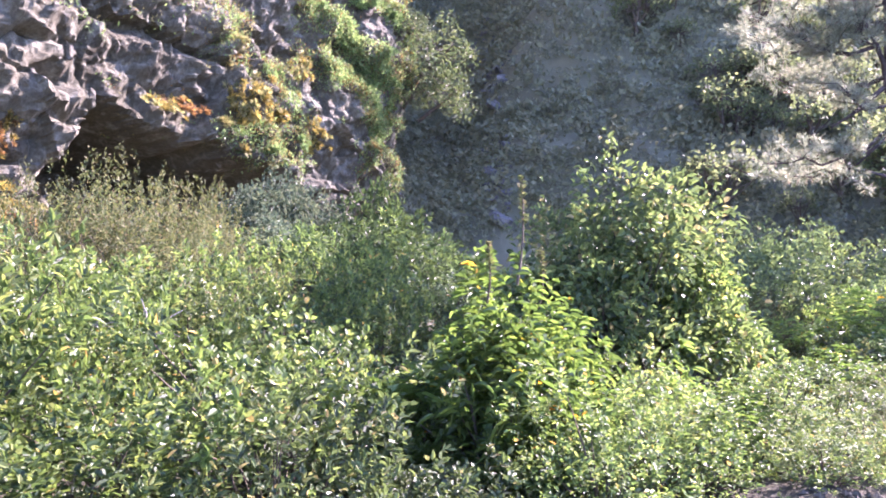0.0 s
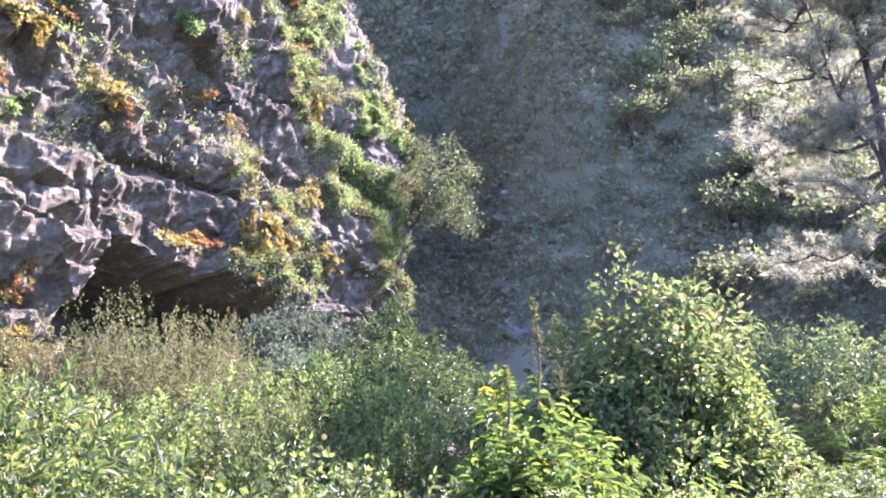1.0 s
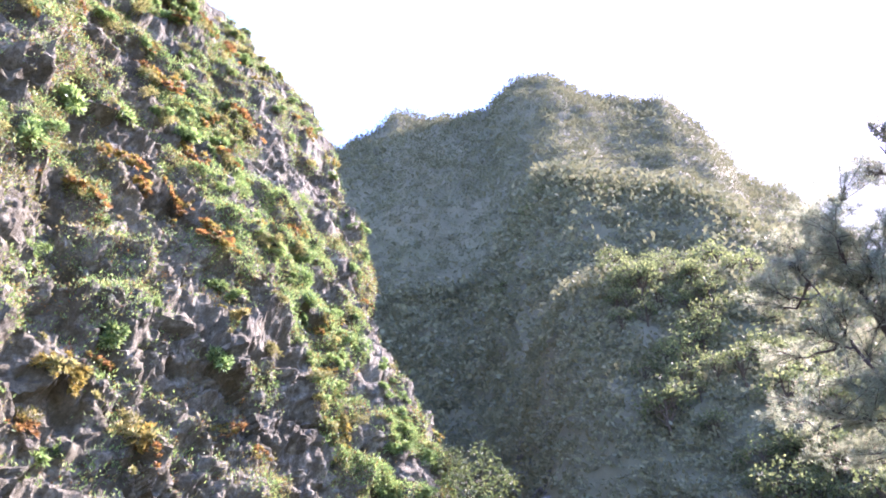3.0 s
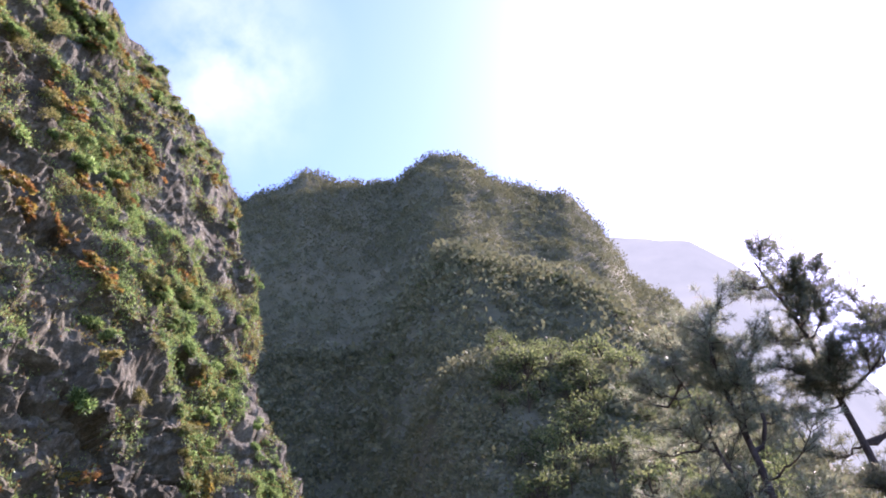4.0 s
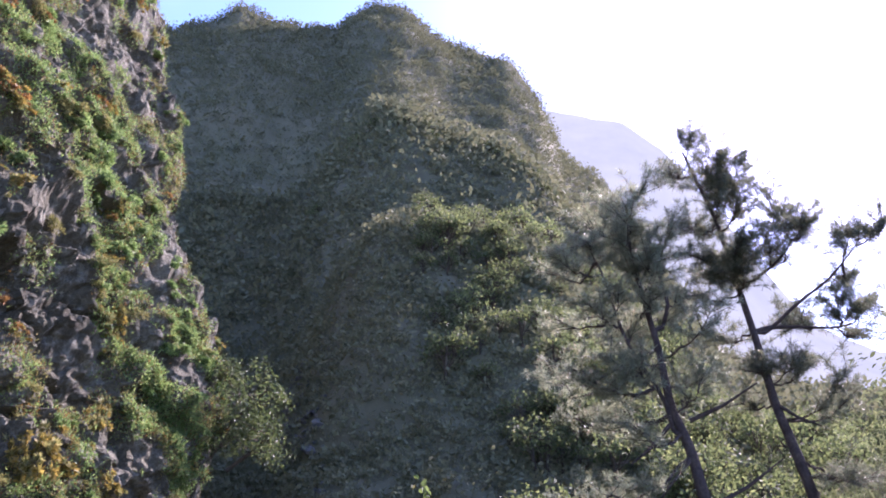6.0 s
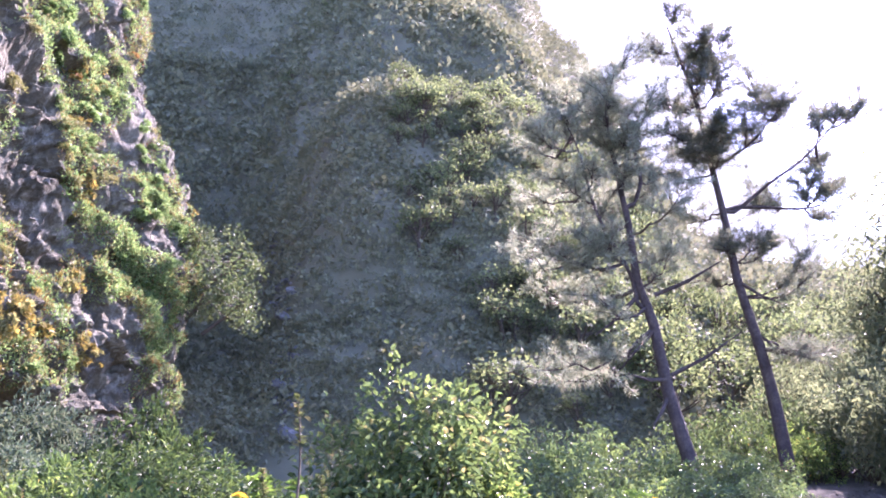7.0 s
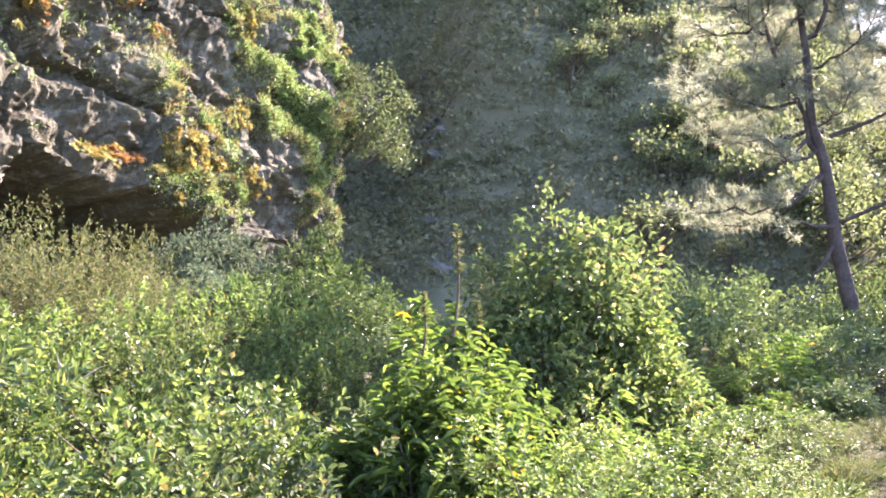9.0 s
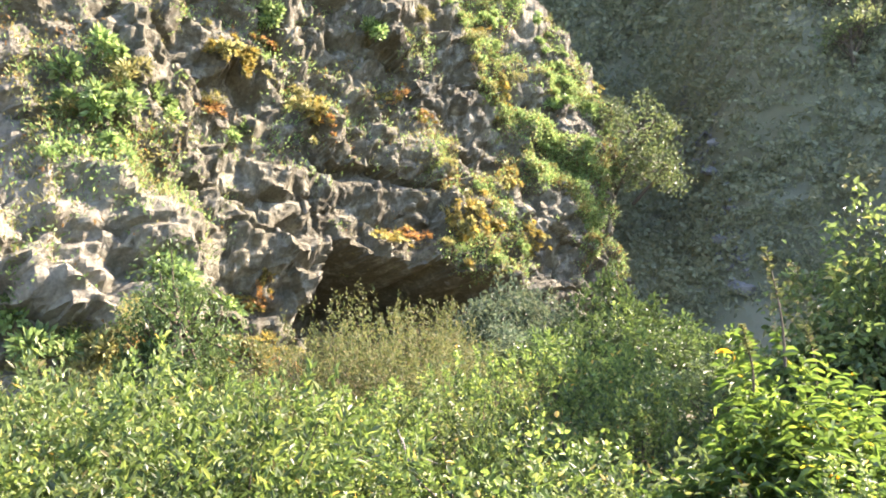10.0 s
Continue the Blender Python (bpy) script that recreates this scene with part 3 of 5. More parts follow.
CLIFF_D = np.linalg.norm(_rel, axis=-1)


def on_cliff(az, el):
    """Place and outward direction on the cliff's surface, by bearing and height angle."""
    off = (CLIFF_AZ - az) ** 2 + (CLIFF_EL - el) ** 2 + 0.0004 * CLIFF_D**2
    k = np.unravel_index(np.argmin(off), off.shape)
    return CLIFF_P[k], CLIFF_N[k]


ground = build_ground()
path = build_path()
mountain = build_mountain()
far_ridge = build_far_ridge()


# ---- plants: how each kind is made ----
def shrub_meshes(kind, r, h, shoots, per, L, W, seed, droop=0.15, fold=0.3, spread=0.9, inner=0.25, simple=False, run=0.45):
    """Foliage and stem arrays of a shrub with leafy shoots that fan out from its base."""
    g = np.random.default_rng(seed)
    P, D, stems = [], [], []
    lobes = g.normal(size=(7, 3)) * np.array([0.55 * r, 0.55 * r, 0.22 * h]) + np.array([0, 0, 0.62 * h])
    for s in range(shoots):
        a, t = g.uniform(0, 2 * math.pi), g.uniform(0, 1) ** 0.6
        end = np.array([math.cos(a) * r * t, math.sin(a) * r * t, h * (1 - 0.55 * t**2.2)]) * g.uniform(0.72, 1.06)
        if g.random() < 0.45:
            lobe = lobes[g.integers(7)]
            out = unit(g.normal(size=3) + np.array([0, 0, 0.5]))
            end = lobe + out * 0.42 * r * g.uniform(0.7, 1.05)
            end[2] = max(end[2], 0.12 * h)
        foot = np.array([math.cos(a), math.sin(a), 0]) * 0.12 * r * g.random()
        way = unit(end - foot + np.array([0, 0, 0.35 * h]))
        stretch = min(run, 0.5 * h) * g.uniform(0.6, 1.2)
        if s % max(1, shoots // 18) == 0:
            mid = foot * 0.4 + end * 0.6 + np.array([0, 0, 0.06 * h])
            stems.append(tube([foot, mid * 0.9, foot * 0.1 + end * 0.84], [0.012 + 0.006 * h, 0.008, 0.003], 4))
        n = per
        u = g.random(n) ** 0.7
        base = end - way * stretch * (1 - u)[:, None] + g.normal(size=(n, 3)) * 0.02 * r
        phi = np.arange(n) * 2.4 + a
        x = unit(np.cross(way, [0.3, 0.2, 1.0]))
        y = np.cross(way, x)
        d = way * (0.25 + 0.9 * u)[:, None] + spread * (np.cos(phi)[:, None] * x + np.sin(phi)[:, None] * y) + g.normal(size=(n, 3)) * 0.2
        P.append(base)
        D.append(d)
    m = int(inner * shoots * per)
    q = unit(g.normal(size=(m, 3))) * g.random((m, 1)) ** 0.4 * np.array([r * 0.9, r * 0.9, h * 0.42]) + np.array([0, 0, h * 0.40])
    q[:, 2] = np.maximum(q[:, 2], 0.05)
    P.append(q)
    D.append(unit(g.normal(size=(m, 3)) + np.array([0, 0, 0.3])))
    P, D = np.concatenate(P), np.concatenate(D)
    n = len(P)
    lv = blades(P, D, L * g.uniform(0.6, 1.2, n), W * g.uniform(0.7, 1.15, n), seed + 1) if simple else leaves(P, D, L * g.uniform(0.6, 1.2, n), W * g.uniform(0.7, 1.15, n), fold, droop, seed + 1)
    return lv, join(stems)


def shrub(name, label, mat, seed, group="", **how):
    fol, stm = shrub_meshes(name, seed=seed, **how)
    base = new(name)
    base.empty_display_size = 0.2
    part("foliage", mesh_from("foliage", *fol, mat), base)
    part("stem", mesh_from("stem", *stm, M_STEM, False), base, "thin brown woody stems")
    return tagged(base, label, "shrub", group)


def mound(name, label, mat, seed, group, r, h, lumps, per, L, W):
    """A rounded bush: leafy lumps of several sizes over a frame of branches, with gaps between them."""
    g = np.random.default_rng(seed)
    base = new(name)
    P, D, stems = [], [], []
    for k in range(lumps):
        a, t = g.uniform(0, 2 * math.pi), g.uniform(0.02, 1) ** 0.5
        c = np.array([math.cos(a) * r * t * 0.82, math.sin(a) * r * t * 0.82, h * (0.16 + 0.66 * math.sqrt(max(0.02, 1 - t * t))) * g.uniform(0.6, 1.06)])
        q = g.uniform(0.2, 0.36) * r
        stems.append(tube([np.zeros(3), c * np.array([0.4, 0.4, 0.55]), c], [0.022, 0.014, 0.005], 4))
        o = unit(g.normal(size=(per, 3)) + np.array([0, 0, 0.45]))
        P.append(c + o * q * g.uniform(0.55, 1.05, (per, 1)) * np.array([1, 1, 0.85]))
        D.append(o + g.normal(size=(per, 3)) * 0.55)
        if k % 3 == 0:
            way = unit(c + np.array([0, 0, 0.4 * h]) + g.normal(size=3) * 0.2)
            m = 16
            u = g.random(m)
            P.append(c + way * q * (0.7 + 0.6 * u)[:, None] + g.normal(size=(m, 3)) * 0.05)
            D.append(way * (0.4 + u)[:, None] + g.normal(size=(m, 3)) * 0.6)
    P, D = np.concatenate(P), np.concatenate(D)
    P[:, 2] = np.maximum(P[:, 2], 0.04)
    n = len(P)
    part("foliage", mesh_from("foliage", *leaves(P, D, L * g.uniform(0.6, 1.2, n), W * g.uniform(0.7, 1.15, n), 0.3, 0.18, seed), mat), base)
    part("stem", mesh_from("stem", *join(stems), M_STEM, False), base, "thin brown woody stems")
    return tagged(base, label, "shrub", group)


class Kind:
    """A kind of plant in a few shapes: the first use of each shape is the model itself, later ones are copies."""

    def __init__(self, models):
        self.models, self.used = models, set()

    def put(self, x, y, z, size=1.0, turn=0.0, tilt=(0, 0), tall=1.0, pick=None, m=None):
        k = (pick if pick is not None else int(rng.integers(len(self.models)))) % len(self.models)
        ob = self.models[k]
        place = m if m is not None else pose(x, y, z, tilt[0], tilt[1], turn)
        if k not in self.used:
            self.used.add(k)
            ob.matrix_basis = place
        else:
            ob = copy_thing(ob, place)
        ob.scale = (size, size, size * tall)
        return ob

    def clean(self):
        for k, ob in enumerate(self.models):
            if k not in self.used:
                for c in (*ob.children_recursive, ob):
                    bpy.data.objects.remove(c)


def on_ground(az, d):
    x, y = bearing(az, d)
    return x, y, float(ground_height(np.array([x]), np.array([y]))[0])


# leafy bright shrubs of the thicket in front
fresh = Kind([shrub("leafy_shrub", text, mat, 100 + k, "thicket shrubs", r=0.85 + 0.08 * k, h=1.25, shoots=165, per=22, L=size, W=wide, inner=0.22, run=0.26, fold=0.18)
              for k, (mat, size, wide, text) in enumerate(((L_FRESH, 0.070, 0.032, "bright green leafy shrub in a sunlit thicket"), (L_FRESH, 0.082, 0.029, "bright green leafy shrub in a sunlit thicket"), (L_MID, 0.066, 0.033, "mid-green leafy shrub in a sunlit thicket"), (L_FRESH, 0.068, 0.035, "bright green leafy shrub in a sunlit thicket"), (L_MID, 0.078, 0.030, "mid-green leafy shrub in a sunlit thicket")))])
fine = Kind([shrub("leafy_shrub", "fine-leaved green shrub beside the track", L_FRESH, 110 + k, "track-side shrubs", r=0.9, h=1.2, shoots=165, per=22, L=0.062, W=0.026, inner=0.22, run=0.26, fold=0.18) for k in range(3)])
gloss = Kind([mound("glossy_shrub", "rounded shrub with dark glossy green leaves", L_GLOSS, 120 + k, "glossy shrubs", 1.1, 1.6, 26, 66, 0.09, 0.048) for k in range(3)])
round_bush = Kind([mound("round_shrub", "big rounded shrub with bright glossy leaves", mat, 130 + k, "", 1.25, 2.4, 60, 190, 0.078, 0.042) for k, mat in enumerate((L_FRESH, L_MID))])
heath = Kind([shrub("heath_shrub", "olive-brown heath shrub with fine twiggy leaves", L_HEATH, 140 + k, "heath shrubs", r=1.2, h=1.5, shoots=210, per=22, L=0.06, W=0.022, spread=1.1, inner=0.35, simple=True) for k in range(3)])
blue = Kind([mound("bluish_shrub", "dense bluish-green shrub at the foot of the cliff", L_BLUE, 160 + k, "cliff-foot shrubs", 1.2, 1.7, 30, 110, 0.12, 0.045) for k in range(2)])
dark = Kind([mound("dark_shrub", "dense dark green shrub in the hollow below the cliff", L_DARK, 170 + k, "hollow shrubs", 1.3, 1.8, 30, 90, 0.13, 0.055) for k in range(2)])
pale = Kind([mound("pale_shrub", "large shrub with pale sunlit leaves across the track", L_LAUREL, 190 + k, "shrubs across the track", 1.2, 1.7, 32, 90, 0.10, 0.05) for k in range(3)])
longleaf = Kind([shrub("long_leaved_shrub", "tall herb with drooping long green and yellowing leaves", L_LONG, 180 + k, "long-leaved herbs", r=0.8, h=1.8, shoots=125, per=22, L=0.15, W=0.034, droop=0.6, fold=0.15, inner=0.15) for k in range(2)])

# ---- the thicket, plant by plant ----
def row_of(kind, rows):
    for az, d, size, tall in rows:
        x, y, z = on_ground(az, d)
        kind.put(x, y, z - 0.05, size, float(rng.uniform(0, 360)), (float(rng.normal(0, 4)), float(rng.normal(0, 4))), tall)


# large glossy bush, herb with a flower stalk, and their neighbours
row_of(round_bush, [(-4.0, 9.4, 1.38, 1.04), (-0.6, 9.6, 1.1, 0.9), (-7.0, 9.6, 0.95, 0.95)])
row_of(longleaf, [(-12.6, 5.9, 1.05, 1.1), (-10.9, 6.2, 0.95, 0.98), (-14.8, 6.1, 0.95, 0.92), (-8.0, 6.0, 0.8, 0.75), (-16.5, 6.4, 0.85, 0.75), (11.0, 11.2, 0.95, 0.8), (9.8, 9.6, 0.75, 0.6), (4.0, 6.4, 0.7, 0.55), (-19.0, 6.2, 0.8, 0.7), (12.4, 8.6, 0.6, 0.5)])
row_of(fresh, [(az + float(rng.uniform(-2.5, 2.5)), d * float(rng.uniform(0.95, 1.05)), float(rng.uniform(0.65, 1.25)), tall * float(rng.uniform(0.6, 1.3)))
               for d, tall, step, lo, hi in ((4.7, 0.95, 12, -68, -12), (6.1, 1.0, 10, -70, -8), (7.6, 1.1, 9, -70, -8), (9.3, 1.1, 8, -68, -10), (11.3, 1.1, 7, -66, -14)) for az in np.arange(lo, hi + 0.1, step)])
row_of(fine, [(1.5, 6.0, 0.8, 0.75), (6.5, 6.6, 0.75, 0.7), (9.5, 7.2, 0.6, 0.6), (5.0, 6.9, 0.7, 0.7)])
row_of(heath, [(-45, 15, 1.3, 1.2), (-42, 14.2, 1.2, 1.2), (-39, 15.2, 1.25, 1.25), (-36.5, 16.5, 1.25, 1.3), (-34.5, 17.5, 1.2, 1.3), (-47.5, 13, 1.1, 1.0), (-41, 17.5, 1.2, 1.2), (-36, 14, 1.1, 1.0), (6.8, 11.0, 0.85, 0.9), (7.8, 11.8, 0.8, 0.8), (-32, 15, 1.0, 1.0), (5.5, 13.0, 0.9, 0.9)])
row_of(heath, [(-55.0, 14.0, 1.0, 1.0), (-57.5, 13.0, 1.0, 1.1), (-52.0, 14.5, 0.9, 1.0), (-60.0, 12.0, 1.1, 1.1), (-49.5, 15.0, 0.9, 1.0)])
row_of(fresh, [(-58.0, 9.0, 1.2, 1.35), (-54.5, 9.5, 1.1, 1.25), (-62.0, 8.5, 1.2, 1.4), (-51.0, 11.0, 1.0, 1.2), (-60.5, 11.0, 1.2, 1.4)])
row_of(blue, [(-31, 21, 1.3, 1.35), (-28.8, 22.5, 1.35, 1.4), (-26.5, 23.5, 1.25, 1.2), (-33.5, 20, 1.1, 1.0), (-24.5, 22, 1.1, 1.0), (-29.5, 18.5, 1.1, 1.0)])
row_of(dark, [(-22, 22.5, 1.35, 1.45), (-20.5, 24, 1.3, 1.3), (-23.5, 19, 1.2, 1.05), (-21, 17.5, 1.2, 0.9), (-18.5, 20, 1.2, 1.0), (-26.5, 17, 1.1, 0.95), (-17, 23, 1.2, 1.1), (-15.5, 19, 1.0, 1.0), (-52.5, 17.8, 1.0, 1.5), (-54.5, 18.2, 0.85, 1.9), (-51, 18.4, 0.8, 1.2), (-53.5, 17.2, 0.8, 0.9), (-55.8, 17.4, 0.7, 1.0)])
row_of(gloss, [(-19.5, 13.5, 1.0, 0.8), (-16, 13.8, 1.0, 0.8), (-13, 14.5, 1.0, 0.8), (-10.5, 13, 1.0, 0.9), (7.0, 13.5, 1.1, 0.95), (9.5, 14.5, 1.2, 1.0), (12, 14, 1.1, 0.9), (8, 17, 1.3, 1.1), (11, 17.5, 1.3, 1.0), (13.8, 17, 1.2, 0.95), (16.5, 16.8, 1.15, 0.9), (18.5, 17.5, 1.0, 0.85), (13.5, 12, 0.95, 0.8), (11.8, 10.8, 0.9, 0.7), (15.5, 14, 0.95, 0.8), (5, 15.5, 1.1, 1.1), (2.5, 14, 1.1, 1.2), (19.5, 19.5, 1.0, 0.8)])
row_of(gloss, [(6, 19, 1.3, 1.2), (9.5, 21, 1.4, 1.2), (3.5, 18, 1.3, 1.3), (13.5, 22, 1.4, 1.3), (17.5, 24, 1.4, 1.3), (-4, 16, 1.1, 1.2), (20.5, 27, 1.4, 1.3)])
row_of(heath, [(6.6, 9.7, 0.6, 0.62), (7.6, 9.0, 0.5, 0.5), (4.2, 12.6, 0.9, 0.95), (0, 17, 1.2, 1.3), (-8, 17, 1.2, 1.1), (-48, 9.5, 0.8, 0.8), (12, 20, 1.0, 1.0)])
row_of(fresh, [(11, 12.6, 0.9, 1.1), (14.2, 19.2, 1.0, 1.3), (21.5, 25, 1.1, 1.3), (19, 21.5, 0.9, 0.9), (23, 27, 1.2, 1.2)])
row_of(gloss, [(9.8, 9.0, 0.6, 0.7), (14.0, 10.5, 0.65, 0.7), (16.8, 12.2, 0.65, 0.7), (18.6, 13.8, 0.7, 0.7), (19.8, 15.5, 0.75, 0.75)])
row_of(fine, [(12.0, 9.6, 0.55, 0.55), (20.4, 16.8, 0.6, 0.6), (5.5, 6.0, 0.55, 0.6), (8.8, 6.6, 0.5, 0.5), (12.0, 6.4, 0.5, 0.5), (10.0, 5.6, 0.55, 0.6), (11.5, 7.6, 0.6, 0.6), (20.2, 12.5, 0.4, 0.35), (21.0, 15.0, 0.4, 0.35)])
row_of(heath, [(15.6, 11.3, 0.42, 0.5), (17.8, 13.0, 0.4, 0.5), (15.0, 7.2, 0.36, 0.45), (17.5, 8.2, 0.3, 0.4), (14.0, 8.4, 0.45, 0.55), (17.0, 9.4, 0.36, 0.45), (19.3, 10.4, 0.26, 0.4), (13.0, 9.4, 0.42, 0.5), (18.8, 11.6, 0.3, 0.4)])
row_of(fresh, [(float(az), 4.3, 0.75, 0.75) for az in range(-60, -15, 11)])
row_of(fine, [(-5.0, 4.7, 0.85, 0.8), (-1.0, 5.3, 0.8, 0.75), (-9.0, 5.4, 0.8, 0.8), (2.5, 5.6, 0.7, 0.7), (-4.5, 6.6, 0.9, 0.85), (0.5, 7.2, 0.9, 0.85)])
row_of(heath, [(19.5, 8.0, 0.28, 0.35), (20.6, 10.6, 0.26, 0.35), (21.0, 13.0, 0.3, 0.35), (18.2, 6.8, 0.3, 0.35)])
# bushes on the far side of the track
row_of(pale, [(28.5, 24, 1.6, 1.35), (30.5, 22.5, 1.7, 1.3), (33, 20, 1.5, 1.2), (26, 26.5, 1.5, 1.3), (31, 25.5, 1.9, 1.6), (36, 17, 1.4, 1.2), (24, 28, 1.5, 1.3), (22, 30, 1.6, 1.5), (27, 31, 1.8, 1.7)])
for kind in (fresh, fine, gloss, round_bush, heath, blue, dark, pale, longleaf):
    kind.clean()


# ---- flower stalk, rosettes, dead branches ----
def flower_stalk(az, d, z0, h, seed):
    g = np.random.default_rng(seed)
    pts = np.array([[0.02 * math.sin(t * 4), 0, t * h] for t in np.linspace(0, 1, 8)])
    base = new("flower_stalk")
    part("stem", mesh_from("stem", *tube(pts, np.linspace(0.012, 0.004, 8), 5), M_STEM, False), base)
    n = 90
    t = g.uniform(0.55, 1.0, n)
    a = g.uniform(0, 2 * math.pi, n)
    P = np.stack([0.02 * np.sin(t * 4), 0 * t, t * h], -1)
    D = np.stack([np.cos(a), np.sin(a), g.uniform(0.2, 0.9, n)], -1)
    part("seed_head", mesh_from("seed_head", *leaves(P, D, g.uniform(0.035, 0.08, n) * (1.25 - 0.6 * t), 0.016, 0.4, 0.1, seed), L_HEATH), base, "dry greyish seed heads")
    x, y = bearing(az, d)
    base.matrix_basis = pose(x, y, z0)
    return tagged(base, "dry upright flower stalk above a leafy herb", "flower stalk")


flower_stalk(-12.4, 5.75, 1.15, 0.82, 3)
flower_stalk(-14.6, 5.9, 0.95, 0.5, 4)
flower_stalk(-10.6, 6.1, 0.95, 0.45, 5)


def rosette(az, d, size, seed, mat, label):
    g = np.random.default_rng(seed)
    base = new("rosette_plant")
    v, f, n = [], [], 0
    for k in range(26):
        a = k * 2.4
        up = g.uniform(0.25, 1.2)
        t = np.linspace(0, 1, 7)
        L = size * g.uniform(0.75, 1.1)
        r = L * (t * math.cos(up) + 0.25 * t**2)
        zz = L * (t * math.sin(up) - 0.75 * t**2.4)
        w = 0.035 * size * np.sin(math.pi * (0.12 + 0.88 * t)) ** 0.7 + 0.002
        c = np.stack([r * math.cos(a), r * math.sin(a), zz], -1)
        s = np.array([-math.sin(a), math.cos(a), 0])
        strip = np.concatenate([c - s * w[:, None] + [0, 0, 0.012], c, c + s * w[:, None] + [0, 0, 0.012]])
        idx = np.arange(6)
        f.append(np.concatenate([np.stack([idx, idx + 1, idx + 8, idx + 7], -1), np.stack([idx + 7, idx + 8, idx + 15, idx + 14], -1)]) + n)
        v.append(strip)
        n += 21
    part("leaf_rosette", mesh_from("leaf_rosette", np.concatenate(v), np.concatenate(f), mat, False), base)
    x, y, z = on_ground(az, d)
    base.matrix_basis = pose(x, y, z + 0.25)
    return tagged(base, label, "plant")


rosette(4.3, 8.6, 0.75, 5, L_LONG, "arching rosette plant with yellow and reddish leaf tips")
rosette(5.2, 8.9, 0.6, 6, L_GLOSS, "arching green rosette of strap leaves")


def dead_branch(az, d, z0, size, seed):
    g = np.random.default_rng(seed)
    base = new("dead_branch")
    for k in range(7):
        a = g.uniform(-0.9, 0.9)
        pts = [np.zeros(3)]
        way = unit(np.array([math.sin(a), g.normal() * 0.3, math.cos(a) * 0.7]))
        for s in range(5):
            way = unit(way + g.normal(size=3) * 0.22)
            pts.append(pts[-1] + way * size * 0.2)
        part("twig", mesh_from("twig", *tube(pts, np.linspace(0.011, 0.003, 6), 5), M_DEAD, False), base)
    x, y = bearing(az, d)
    base.matrix_basis = pose(x, y, z0, float(g.normal(0, 12)), 25)
    return tagged(base, "bare pale dead branch sticking out of the thicket", "branch")


dead_branch(-38.5, 8.0, 0.35, 0.4, 1)
dead_branch(-42.0, 8.6, 0.3, 0.36, 2)


# ---- grass and a boulder at the edge of the track ----
def grass_tuft(seed):
    g = np.random.default_rng(seed)
    base = new("grass_tuft")
    n = 90
    a, lean = g.uniform(0, 2 * math.pi, n), g.uniform(0.1, 0.9, n)
    D = np.stack([np.cos(a) * lean, np.sin(a) * lean, np.ones(n)], -1)
    P = np.stack([0.09 * np.cos(a), 0.09 * np.sin(a), np.full(n, -0.02)], -1) * g.uniform(0.2, 1.4, (n, 1))
    part("grass_foliage", mesh_from("grass_foliage", *leaves(P, D, g.uniform(0.16, 0.38, n), 0.014, 0.3, 0.35, seed, 0.5), (L_HEATH, L_MID)[seed % 2]), base)
    return tagged(base, ("dry yellowish grass tuft at the edge of the track", "fresh green grass tuft at the edge of the track")[seed % 2], "grass", "grass tufts by the track")


tufts = Kind([grass_tuft(k) for k in range(4)])
for k in range(60):
    y = float(5.5 + 13 * rng.random())
    x = float(edge_of_path(y)) + float(rng.normal(-0.15, 0.3))
    tufts.put(x, y, float(ground_height(np.array([x]), np.array([y]))[0]) + 0.03, float(rng.uniform(0.6, 1.25)), float(rng.uniform(0, 360)))
tufts.clean()


def edge_boulder(az, d, size, seed):
    g = np.random.default_rng(seed)
    a, b = np.meshgrid(np.linspace(-math.pi / 2, math.pi / 2, 26), np.linspace(0, 2 * math.pi, 40, endpoint=False), indexing="ij")
    q = np.stack([np.cos(a) * np.cos(b), np.cos(a) * np.sin(b), np.sin(a)], -1)
    q = q * (1 + 0.35 * (facets(q + seed, 0.8, 7, 1.2) - 0.5) + 0.08 * fbm(q, 0.3, 3, seed))[..., None] * np.array([0.62, 0.5, 0.42]) * size
    ob = tagged(new("boulder", mesh_from("boulder", q.reshape(-1, 3), grid_faces(26, 40, wrap=True), M_STONE)), "dark weathered boulder half sunk at the edge of the track", "boulder")
    x, y, z = on_ground(az, d)
    ob.matrix_basis = pose(x, y, z + 0.12 * size, 0, 0, float(g.uniform(0, 360)))
    return ob


edge_boulder(17.6, 12.7, 0.62, 3)
edge_boulder(19.4, 12.4, 0.4, 5)


